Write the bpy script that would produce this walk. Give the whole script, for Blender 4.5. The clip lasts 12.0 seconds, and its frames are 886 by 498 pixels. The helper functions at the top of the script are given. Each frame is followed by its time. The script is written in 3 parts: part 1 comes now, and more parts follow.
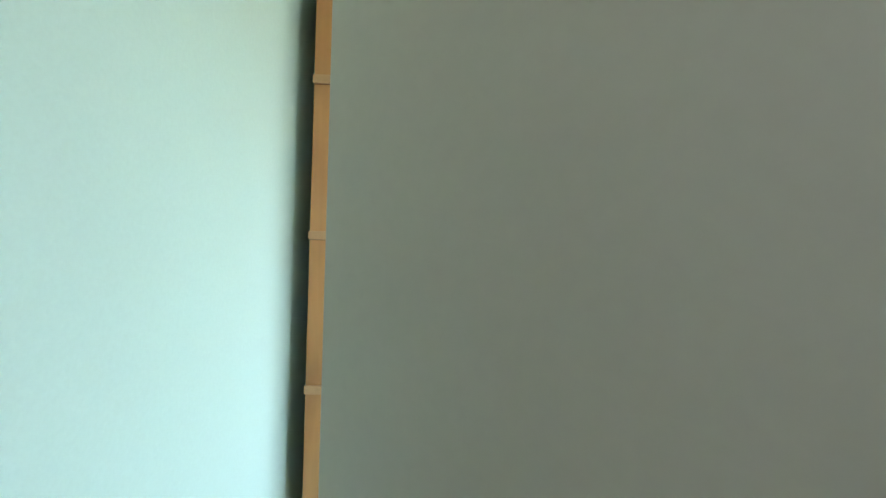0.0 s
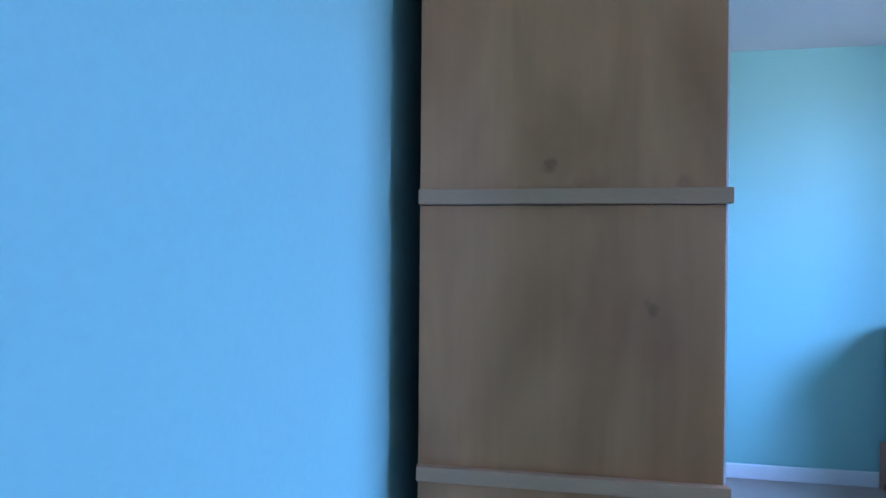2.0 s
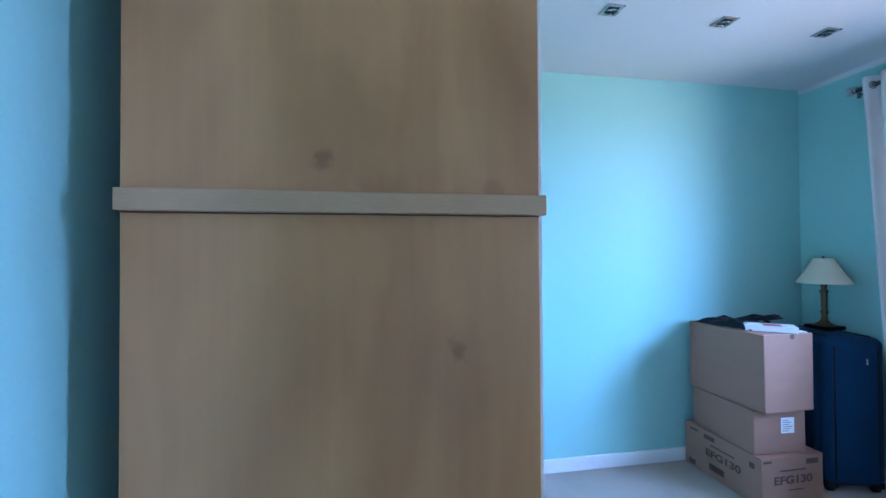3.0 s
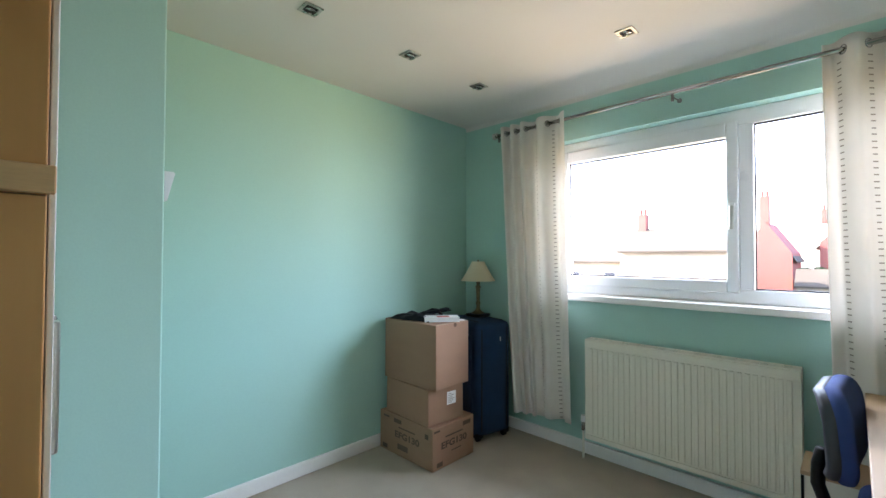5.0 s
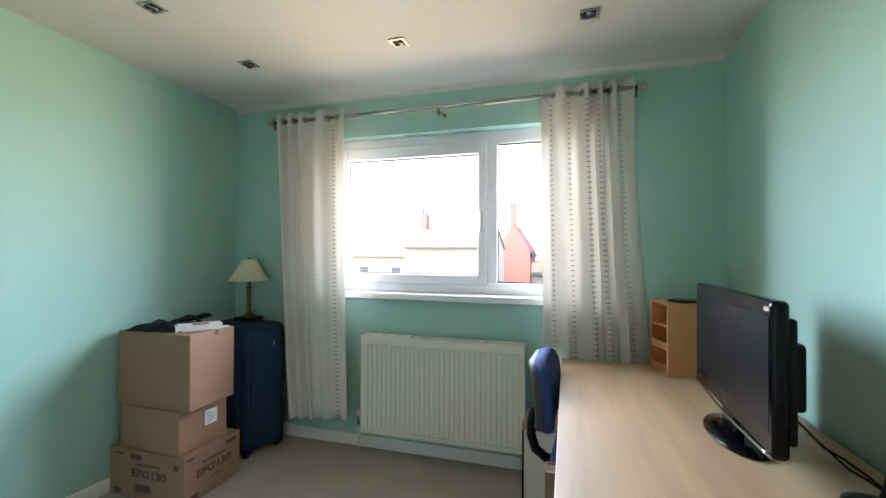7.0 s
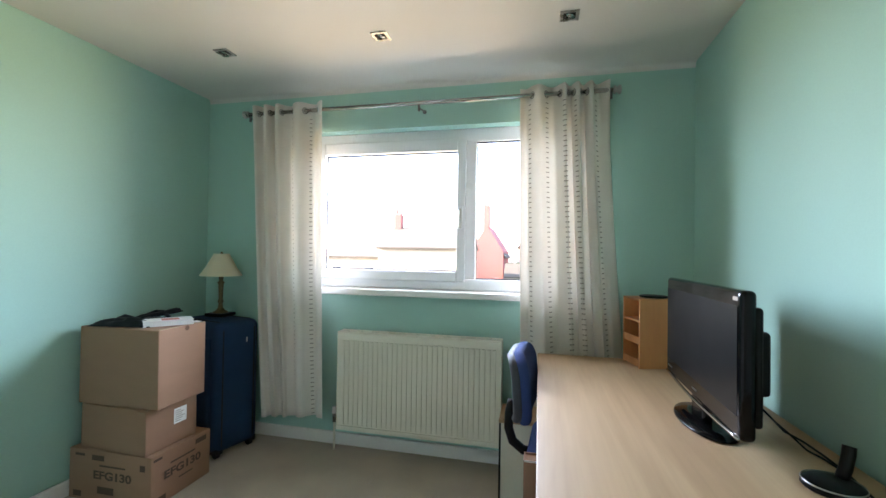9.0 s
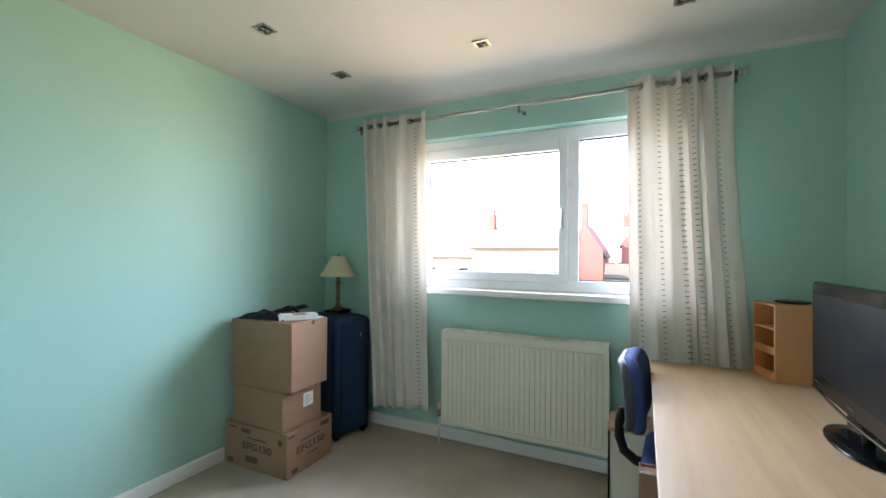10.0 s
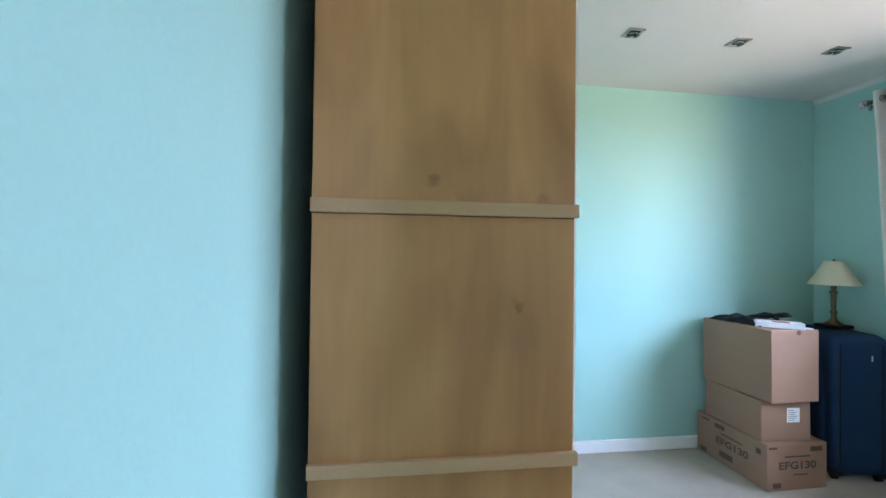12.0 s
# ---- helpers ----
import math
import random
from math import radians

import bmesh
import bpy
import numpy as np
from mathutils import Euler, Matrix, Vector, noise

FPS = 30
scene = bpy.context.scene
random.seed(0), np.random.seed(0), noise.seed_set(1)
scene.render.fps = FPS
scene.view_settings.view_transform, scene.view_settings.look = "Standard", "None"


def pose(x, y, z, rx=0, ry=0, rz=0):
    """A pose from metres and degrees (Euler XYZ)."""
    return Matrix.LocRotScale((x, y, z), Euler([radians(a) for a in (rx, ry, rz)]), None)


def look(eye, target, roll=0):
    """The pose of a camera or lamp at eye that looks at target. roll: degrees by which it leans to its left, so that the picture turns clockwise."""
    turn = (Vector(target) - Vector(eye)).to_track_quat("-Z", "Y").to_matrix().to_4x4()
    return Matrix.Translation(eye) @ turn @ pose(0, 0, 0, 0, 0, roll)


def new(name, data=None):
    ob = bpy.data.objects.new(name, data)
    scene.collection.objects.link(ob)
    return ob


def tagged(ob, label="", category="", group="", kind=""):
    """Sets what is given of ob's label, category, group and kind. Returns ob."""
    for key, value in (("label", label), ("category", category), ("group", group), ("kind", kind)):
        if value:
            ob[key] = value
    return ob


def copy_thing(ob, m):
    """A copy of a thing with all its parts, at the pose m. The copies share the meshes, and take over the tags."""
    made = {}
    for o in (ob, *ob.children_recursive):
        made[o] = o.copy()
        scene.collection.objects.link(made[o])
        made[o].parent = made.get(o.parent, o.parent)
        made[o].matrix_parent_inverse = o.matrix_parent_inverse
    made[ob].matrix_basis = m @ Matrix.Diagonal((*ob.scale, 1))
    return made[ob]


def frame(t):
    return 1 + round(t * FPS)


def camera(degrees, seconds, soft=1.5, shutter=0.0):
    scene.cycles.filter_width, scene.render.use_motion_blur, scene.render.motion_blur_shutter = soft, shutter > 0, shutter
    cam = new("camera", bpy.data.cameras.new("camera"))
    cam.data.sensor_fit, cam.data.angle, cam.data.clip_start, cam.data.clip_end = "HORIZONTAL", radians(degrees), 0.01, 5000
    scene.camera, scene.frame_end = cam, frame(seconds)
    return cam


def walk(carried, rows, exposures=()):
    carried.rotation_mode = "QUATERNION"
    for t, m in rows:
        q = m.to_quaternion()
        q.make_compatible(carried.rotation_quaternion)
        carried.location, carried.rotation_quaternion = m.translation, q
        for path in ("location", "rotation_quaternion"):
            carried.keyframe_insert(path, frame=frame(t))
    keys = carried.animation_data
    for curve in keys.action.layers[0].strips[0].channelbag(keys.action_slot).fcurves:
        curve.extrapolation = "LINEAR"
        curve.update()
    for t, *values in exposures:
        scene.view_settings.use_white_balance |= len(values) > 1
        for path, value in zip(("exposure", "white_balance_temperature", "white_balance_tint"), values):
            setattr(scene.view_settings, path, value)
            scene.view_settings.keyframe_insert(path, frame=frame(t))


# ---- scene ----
cam = camera(93.4, 12.0)
PATH = [
    (0, (-0.255, -0.655, 1.328), (-0.193, 1.344, 1.334), 1.6),
    (0.2, (-0.338, -0.6, 1.316), (-0.366, 1.400, 1.332), 1.5),
    (0.4, (-0.392, -0.545, 1.316), (-0.510, 1.451, 1.326), 1.4),
    (0.5, (-0.405, -0.52, 1.318), (-0.572, 1.473, 1.318), 1.3),
    (0.7, (-0.418, -0.466, 1.317), (-0.673, 1.518, 1.311), 1.2),
    (1, (-0.45, -0.387, 1.295), (-0.812, 1.58, 1.29), 1.0),
    (1.5, (-0.488, -0.222, 1.268), (-0.899, 1.735, 1.291), 0.7),
    (2.0, (-0.478, -0.126, 1.282), (-0.714, 1.860, 1.274), 0.5),
    (2.5, (-0.401, -0.013, 1.292), (-0.441, 1.986, 1.295), 0.1),
    (3, (-0.342, 0.050, 1.303), (0.002, 2.020, 1.328), -0.3),
    (3.3, (-0.309, 0.073, 1.322), (0.252, 1.992, 1.332), -0.2),
    (3.5, (-0.286, 0.08, 1.33), (0.422, 1.951, 1.332), 0.2),
    (3.7, (-0.258, 0.08, 1.323), (0.571, 1.9, 1.334), 0.2),
    (5.3, (-0.146, 0.043, 1.297), (1.394, 1.319, 1.335), 0.2),
    (5.5, (-0.138, 0.047, 1.302), (1.475, 1.229, 1.337), 0.2),
    (6, (-0.108, 0.018, 1.32), (1.645, 0.981, 1.344), 0.1),
    (6.5, (-0.087, 0.005, 1.324), (1.769, 0.75, 1.345), 0.2),
    (7, (-0.076, -0.005, 1.316), (1.841, 0.565, 1.336), 0.3),
    (7.2, (-0.074, -0.006, 1.317), (1.859, 0.507, 1.336), 0.3),
    (8.8, (-0.084, 0.017, 1.292), (1.876, 0.412, 1.318), 0.9),
    (9, (-0.092, 0.024, 1.285), (1.857, 0.472, 1.311), 0.9),
    (9.5, (-0.112, 0.038, 1.286), (1.785, 0.672, 1.31), 0.7),
    (10, (-0.152, 0.057, 1.292), (1.65, 0.923, 1.314), 0.5),
    (10.5, (-0.216, 0.071, 1.282), (1.42, 1.222, 1.316), 0.5),
    (10.7, (-0.238, 0.078, 1.286), (1.294, 1.363, 1.322), 0.6),
    (10.9, (-0.266, 0.061, 1.289), (1.134, 1.489, 1.32), 0.6),
    (11, (-0.281, 0.049, 1.29), (1.041, 1.55, 1.319), 0.6),
    (11.1, (-0.302, 0.047, 1.292), (0.938, 1.616, 1.322), 0.7),
    (11.2, (-0.324, 0.038, 1.293), (0.827, 1.674, 1.318), 0.8),
    (11.4, (-0.37, 0.002, 1.295), (0.578, 1.763, 1.327), 0.7),
    (11.5, (-0.394, -0.031, 1.297), (0.441, 1.786, 1.318), 0.8),
    (11.8, (-0.443, -0.129, 1.292), (0.027, 1.815, 1.308), 1.5),
    (12, (-0.468, -0.178, 1.283), (-0.207, 1.805, 1.306), 0.7),
]
EXPOSURES = [(0.0, 5.42, 6750, 31), (0.6, 5.22, 5950, 36), (1.0, 4.85, 5050, 35), (1.5, 4.57, 4400, 37), (2.0, 4.35, 4080, 35), (2.6, 4.5, 4030, 35), (3.2, 4.93, 4500, 33), (3.7, 4.85, 5450, 31), (5.3, 4.42, 6300, 27), (6.5, 4.48, 6350, 26), (9.5, 4.48, 6350, 26), (10.5, 4.55, 6350, 27), (11.0, 4.6, 6350, 27), (11.5, 4.75, 6150, 28), (12.0, 5.0, 5450, 31)]

walk(cam, [(t, look(eye, target, roll)) for t, eye, target, roll in PATH], EXPOSURES)

# ---- light ----
world = bpy.data.worlds.new("sky")
scene.world = world
world.use_nodes = True
sky = world.node_tree.nodes.new("ShaderNodeTexSky")
sky.sky_type, sky.sun_disc = "NISHITA", False
sky.sun_elevation, sky.sun_rotation = radians(31), radians(-15)
sky.air_density, sky.dust_density = 1.0, 2.0
background = world.node_tree.nodes["Background"]
background.inputs["Strength"].default_value = 0.10
world.node_tree.links.new(sky.outputs[0], background.inputs["Color"])
sun = new("sun", bpy.data.lights.new("sun", "SUN"))
sun.data.energy, sun.data.angle, sun.data.color = 2.0, radians(0.5), (1.0, 0.93, 0.84)
sun.matrix_world = look((-2.5, 9.5, 5.9), (0, 0, 0))
# added area lamps outside the window, strongest from either side: cool in place of the open sky, warm in place of
# bounce from the sunlit yards below; and one in the unseen landing opening
# the landing lamp is added to brighten the door's near face
FILL_LAMPS = [("landing_fill", (0.04, -2.46, 1.83), (0.04, 0, 1.70), 0.26, 0.32, 0.2, (0.88, 0.95, 1.0))]
for y, cool, warm in ((-2.1, 34.0, 18.0), (0.80, 27.0, 5.0), (3.8, 54.0, 12.0)):
    FILL_LAMPS += [("window_cool_fill", (4.4, y, 2.60), (2.6, 0.75, 1.55), 2.6, 2.2, cool, (0.71, 0.89, 1.0)),
                 ("window_warm_fill", (4.4, y, 0.75), (2.6, 0.75, 1.55), 2.6, 1.4, warm, (1.0, 0.81, 0.43))]
for name, eye, target, wide, high, power, colour in FILL_LAMPS:
    lamp = new(name, bpy.data.lights.new(name, "AREA"))
    lamp.data.shape, lamp.data.size, lamp.data.size_y = "RECTANGLE", wide, high
    lamp.data.energy, lamp.data.color = power, colour
    lamp.matrix_world = look(eye, target)


# ---- materials ----
def material(name, colour, rough=0.6, metal=0.0, vary=0.12, scale=6.0, grain=60.0, bump=0.0, stretch=(1, 1, 1),
             coat=0.0):
    """A surface with broad unevenness, fine grain and a little relief, at real-world size."""
    m = bpy.data.materials.new(name)
    m.use_nodes = True
    nt = m.node_tree
    b = nt.nodes["Principled BSDF"]
    n, l = nt.nodes.new, nt.links.new
    tc, mp = n("ShaderNodeTexCoord"), n("ShaderNodeMapping")
    mp.inputs["Scale"].default_value = stretch
    l(tc.outputs["Object"], mp.inputs["Vector"])
    broad, fine = n("ShaderNodeTexNoise"), n("ShaderNodeTexNoise")
    broad.inputs["Scale"].default_value, broad.inputs["Detail"].default_value = scale, 5
    fine.inputs["Scale"].default_value, fine.inputs["Detail"].default_value = grain, 6
    l(mp.outputs[0], broad.inputs["Vector"])
    l(mp.outputs[0], fine.inputs["Vector"])
    add = n("ShaderNodeMath")
    add.operation = "ADD"
    l(broad.outputs["Fac"], add.inputs[0])
    l(fine.outputs["Fac"], add.inputs[1])
    ramp = n("ShaderNodeMapRange")
    ramp.inputs["From Min"].default_value, ramp.inputs["From Max"].default_value = 0.65, 1.35
    l(add.outputs[0], ramp.inputs["Value"])
    mix = n("ShaderNodeMix")
    mix.data_type = "RGBA"
    dark, light = tuple(c * (1 - vary) for c in colour), tuple(min(1, c * (1 + vary)) for c in colour)
    mix.inputs["A"].default_value, mix.inputs["B"].default_value = (*dark, 1), (*light, 1)
    l(ramp.outputs[0], mix.inputs["Factor"])
    out = mix.outputs["Result"]
    l(out, b.inputs["Base Color"])
    rr = n("ShaderNodeMapRange")
    rr.inputs["To Min"].default_value, rr.inputs["To Max"].default_value = max(0.02, rough - 0.08), min(1, rough + 0.08)
    l(broad.outputs["Fac"], rr.inputs["Value"])
    l(rr.outputs[0], b.inputs["Roughness"])
    b.inputs["Metallic"].default_value = metal
    b.inputs["Coat Weight"].default_value = coat
    if bump:
        bp = n("ShaderNodeBump")
        bp.inputs["Strength"].default_value, bp.inputs["Distance"].default_value = bump, 0.004
        l(fine.outputs["Fac"], bp.inputs["Height"])
        l(bp.outputs[0], b.inputs["Normal"])
    return m


def veneer(name, light, dark, knot, rough=0.42, along="Z", knots=()):
    """Wood veneer: long grain, cathedral figure and a few knots."""
    m = bpy.data.materials.new(name)
    m.use_nodes = True
    nt = m.node_tree
    b = nt.nodes["Principled BSDF"]
    n, l = nt.nodes.new, nt.links.new
    tc, mp, mp2 = n("ShaderNodeTexCoord"), n("ShaderNodeMapping"), n("ShaderNodeMapping")
    s = {"Z": ((6, 6, 1.6), (60, 60, 2.2)), "X": ((0.7, 7, 7), (2.2, 60, 60)), "Y": ((7, 0.7, 7), (60, 2.2, 60))}[along]
    mp.inputs["Scale"].default_value, mp2.inputs["Scale"].default_value = s
    l(tc.outputs["Object"], mp.inputs["Vector"])
    l(tc.outputs["Object"], mp2.inputs["Vector"])
    a, f, w = n("ShaderNodeTexNoise"), n("ShaderNodeTexNoise"), n("ShaderNodeTexNoise")
    a.inputs["Scale"].default_value, a.inputs["Detail"].default_value, a.inputs["Distortion"].default_value = 1.0, 3, 0.6
    f.inputs["Scale"].default_value, f.inputs["Detail"].default_value = 1.0, 8
    w.inputs["Scale"].default_value, w.inputs["Detail"].default_value = 22.0, 3
    l(mp.outputs[0], a.inputs["Vector"])
    l(mp2.outputs[0], f.inputs["Vector"])
    l(tc.outputs["Object"], w.inputs["Vector"])
    m1 = n("ShaderNodeMix")
    m1.data_type = "RGBA"
    m1.inputs["A"].default_value, m1.inputs["B"].default_value = (*dark, 1), (*light, 1)
    r1 = n("ShaderNodeMapRange")
    r1.inputs["From Min"].default_value, r1.inputs["From Max"].default_value = 0.34, 0.62
    l(a.outputs["Fac"], r1.inputs["Value"])
    l(r1.outputs[0], m1.inputs["Factor"])
    m2 = n("ShaderNodeMix")
    m2.data_type, m2.blend_type = "RGBA", "MULTIPLY"
    m2.inputs["Factor"].default_value = 0.22
    r2 = n("ShaderNodeMapRange")
    r2.inputs["From Min"].default_value, r2.inputs["From Max"].default_value = 0.3, 0.6
    r2.inputs["To Min"].default_value = 0.72
    l(f.outputs["Fac"], r2.inputs["Value"])
    l(m1.outputs["Result"], m2.inputs["A"])
    l(r2.outputs[0], m2.inputs["B"])
    m3 = n("ShaderNodeMix")
    m3.data_type = "RGBA"
    m3.inputs["B"].default_value = (*knot, 1)
    bend = n("ShaderNodeVectorMath")
    bend.operation = "MULTIPLY_ADD"
    bend.inputs[1].default_value = (0.07, 0.07, 0.07)
    l(w.outputs["Color"], bend.inputs[0])
    l(tc.outputs["Object"], bend.inputs[2])
    last = None
    for place, size, depth in knots:
        dist, r3 = n("ShaderNodeVectorMath"), n("ShaderNodeMapRange")
        sub, sc = n("ShaderNodeVectorMath"), n("ShaderNodeVectorMath")
        sub.operation, sc.operation, dist.operation = "SUBTRACT", "MULTIPLY", "LENGTH"
        sub.inputs[1].default_value = Vector(place) + Vector((0.035, 0.035, 0.035))
        sc.inputs[1].default_value = (1, 0.3, 0.7)
        l(bend.outputs[0], sub.inputs[0])
        l(sub.outputs[0], sc.inputs[0])
        l(sc.outputs[0], dist.inputs[0])
        r3.interpolation_type = "SMOOTHSTEP"
        r3.inputs["From Min"].default_value, r3.inputs["From Max"].default_value = size * 0.2, size
        r3.inputs["To Min"].default_value, r3.inputs["To Max"].default_value = depth, 0.0
        l(dist.outputs["Value"], r3.inputs["Value"])
        if last is None:
            last = r3.outputs[0]
        else:
            mx = n("ShaderNodeMath")
            mx.operation = "MAXIMUM"
            l(last, mx.inputs[0])
            l(r3.outputs[0], mx.inputs[1])
            last = mx.outputs[0]
    if last is None:
        m3.inputs["Factor"].default_value = 0.0
    else:
        l(last, m3.inputs["Factor"])
    l(m2.outputs["Result"], m3.inputs["A"])
    l(m3.outputs["Result"], b.inputs["Base Color"])
    b.inputs["Roughness"].default_value = rough
    bp = n("ShaderNodeBump")
    bp.inputs["Strength"].default_value, bp.inputs["Distance"].default_value = 0.12, 0.001
    l(f.outputs["Fac"], bp.inputs["Height"])
    l(bp.outputs[0], b.inputs["Normal"])
    return m


def cloth(name, colour, through_light=0.5, weave=900):
    """Thin woven cloth that lets some light through."""
    m = material(name, colour, 0.9, vary=0.06, scale=9, grain=weave, bump=0.15)
    nt = m.node_tree
    t, mix = nt.nodes.new("ShaderNodeBsdfTranslucent"), nt.nodes.new("ShaderNodeMixShader")
    t.inputs["Color"].default_value = (*colour, 1)
    mix.inputs["Fac"].default_value = through_light
    nt.links.new(nt.nodes["Principled BSDF"].outputs[0], mix.inputs[1])
    nt.links.new(t.outputs[0], mix.inputs[2])
    nt.links.new(mix.outputs[0], nt.nodes["Material Output"].inputs["Surface"])
    return m


def clear_glass(name):
    m = bpy.data.materials.new(name)
    m.use_nodes = True
    nt = m.node_tree
    g, t, mix, fr = (nt.nodes.new(k) for k in ("ShaderNodeBsdfGlossy", "ShaderNodeBsdfTransparent", "ShaderNodeMixShader", "ShaderNodeFresnel"))
    g.inputs["Roughness"].default_value = 0.02
    fr.inputs["IOR"].default_value = 1.25
    nt.links.new(fr.outputs[0], mix.inputs[0])
    nt.links.new(t.outputs[0], mix.inputs[1])
    nt.links.new(g.outputs[0], mix.inputs[2])
    nt.links.new(mix.outputs[0], nt.nodes["Material Output"].inputs["Surface"])
    return m


AQUA = material("aqua emulsion", (0.345, 0.562, 0.488), 0.75, vary=0.03, scale=1.6, grain=160, bump=0.05)
WHITE = material("white ceiling emulsion", (0.63, 0.595, 0.55), 0.8, vary=0.025, scale=2.0, grain=140, bump=0.05)
GLOSS = material("white gloss paint", (0.80, 0.78, 0.74), 0.35, vary=0.03, scale=5, grain=50)
DOORPAINT = material("door paint", (0.55, 0.53, 0.385), 0.45, vary=0.03, scale=3, grain=90, bump=0.03)
UPVC = material("white plastic window profile", (0.74, 0.75, 0.77), 0.3, vary=0.02, scale=4, grain=40)
CARPET = material("beige carpet", (0.43, 0.36, 0.285), 0.95, vary=0.16, scale=3.5, grain=420, bump=0.9)
MAPLE = veneer("maple veneer", (0.70, 0.335, 0.118), (0.47, 0.205, 0.066), (0.25, 0.10, 0.035),
               knots=(((0.196, 0, 1.414), 0.019, 0.7), ((0.215, 0, 1.445), 0.085, 0.25), ((0.348, 0, 1.189), 0.019, 0.75), ((0.345, 0, 1.16), 0.07, 0.24), ((0.26, 0, 1.38), 0.03, 0.25), ((0.40, 0, 1.375), 0.02, 0.3)))
MAPLE_EDGE = material("maple edging", (0.60, 0.34, 0.165), 0.45, vary=0.08, scale=3, grain=70, stretch=(1, 8, 8))
DESKTOP = veneer("pale desk laminate", (0.55, 0.365, 0.21), (0.43, 0.275, 0.150), (0.40, 0.27, 0.16), 0.5, "X")
PINE = veneer("orange pine", (0.68, 0.31, 0.115), (0.57, 0.235, 0.08), (0.34, 0.15, 0.05), 0.45)
CHROME = material("polished chrome", (0.46, 0.45, 0.44), 0.12, 1.0, vary=0.03, scale=20, grain=200)
JOINT = material("dark wood joint", (0.12, 0.06, 0.03), 0.8, vary=0.2)
GUNMETAL = material("dark satin metal", (0.16, 0.155, 0.15), 0.35, 1.0, vary=0.08, scale=20, grain=200)
SATIN = material("satin nickel", (0.40, 0.38, 0.35), 0.28, 1.0, vary=0.06, scale=20, grain=200)
STEEL = material("brushed steel", (0.55, 0.53, 0.50), 0.3, 1.0, vary=0.08, scale=20, grain=200)
DARK = material("dark interior", (0.02, 0.02, 0.02), 0.7, vary=0.2)
CREAM = material("cream radiator enamel", (0.74, 0.70, 0.58), 0.4, vary=0.03, scale=4, grain=60)
CURTAIN = cloth("unbleached cotton", (0.82, 0.775, 0.715), 0.28)
STITCH = material("grey-brown thread", (0.31, 0.265, 0.22), 0.9, vary=0.2, scale=30, grain=300)
CARD = material("brown cardboard", (0.30, 0.168, 0.102), 0.85, vary=0.08, scale=5, grain=260, bump=0.1, stretch=(1, 1, 3))
CARD_IN = material("worn cardboard edge", (0.44, 0.30, 0.19), 0.9, vary=0.1)
INK = material("dark brown print", (0.09, 0.055, 0.035), 0.85, vary=0.15, scale=30, grain=300)
PAPER = material("white paper", (0.78, 0.78, 0.76), 0.7, vary=0.03, scale=8)
NAVY = material("navy luggage fabric", (0.010, 0.034, 0.078), 0.85, vary=0.2, scale=7, grain=700, bump=0.4)
NAVY_TRIM = material("black luggage trim", (0.005, 0.006, 0.009), 0.55, vary=0.2)
BLACK = material("black plastic", (0.005, 0.005, 0.0055), 0.40, vary=0.15, scale=12)
GLOSSBLACK = material("gloss black plastic", (0.003, 0.003, 0.0035), 0.10, vary=0.1, scale=12)
SCREEN = material("matt screen", (0.004, 0.0045, 0.006), 0.35, vary=0.06, scale=4)
SCREEN.node_tree.nodes["Principled BSDF"].inputs["Specular IOR Level"].default_value = 0.12
for dull in (NAVY, NAVY_TRIM, BLACK, GLOSSBLACK):
    dull.node_tree.nodes["Principled BSDF"].inputs["Specular IOR Level"].default_value = 0.2
SHADE = cloth("cream lampshade cloth", (0.80, 0.73, 0.55), 0.35)
BRASS = material("aged brass", (0.17, 0.125, 0.065), 0.32, 1.0, vary=0.3, scale=30, grain=120)
BLUE = material("blue woven upholstery", (0.022, 0.048, 0.17), 0.9, vary=0.2, scale=14, grain=900, bump=0.5)
GREYSHELL = material("dark grey plastic shell", (0.03, 0.034, 0.042), 0.5, vary=0.1)
RED = material("red book cover", (0.45, 0.10, 0.08), 0.5, vary=0.2, scale=20)
GLASS = clear_glass("window glass")
BRICK = material("red brick", (0.24, 0.080, 0.058), 0.9, vary=0.25, scale=1.2, grain=14, bump=0.5)
RENDER = material("pale render", (0.30, 0.265, 0.19), 0.9, vary=0.1, scale=0.8, grain=20)
SLATE = material("brown roof tile", (0.052, 0.046, 0.030), 0.85, vary=0.25, scale=0.8, grain=9, bump=0.5)
GROUND = material("worn asphalt yards and paving", (0.08, 0.07, 0.056), 0.95, vary=0.35, scale=0.12, grain=2.0, bump=0.3)
LEAF = material("hedge leaves", (0.07, 0.10, 0.03), 0.8, vary=0.4, scale=3, grain=20)
DARKGLASS = material("far window glass", (0.04, 0.05, 0.06), 0.1, vary=0.1)


# ---- building helpers ----
def thing(name, label, category, base=(0, 0, 0), turn=0.0, group="", kind=""):
    ob = new(name)
    ob.matrix_basis = pose(*base, 0, 0, turn)
    ob.empty_display_size = 0.1
    return tagged(ob, label, category, group, kind)


def mesh_of(name, bm, mat, smooth=False):
    me = bpy.data.meshes.new(name)
    bmesh.ops.recalc_face_normals(bm, faces=bm.faces)
    bm.to_mesh(me)
    bm.free()
    me.materials.append(mat)
    if smooth:
        for p in me.polygons:
            p.use_smooth = True
    return me


def part(name, bm, mat, parent, label="", smooth=False):
    ob = new(name, mesh_of(name, bm, mat, smooth))
    ob.parent = parent
    return tagged(ob, label)


def solid(name, bm, mat, label, category, kind="", smooth=False, group=""):
    return tagged(new(name, mesh_of(name, bm, mat, smooth)), label, category, group, kind)


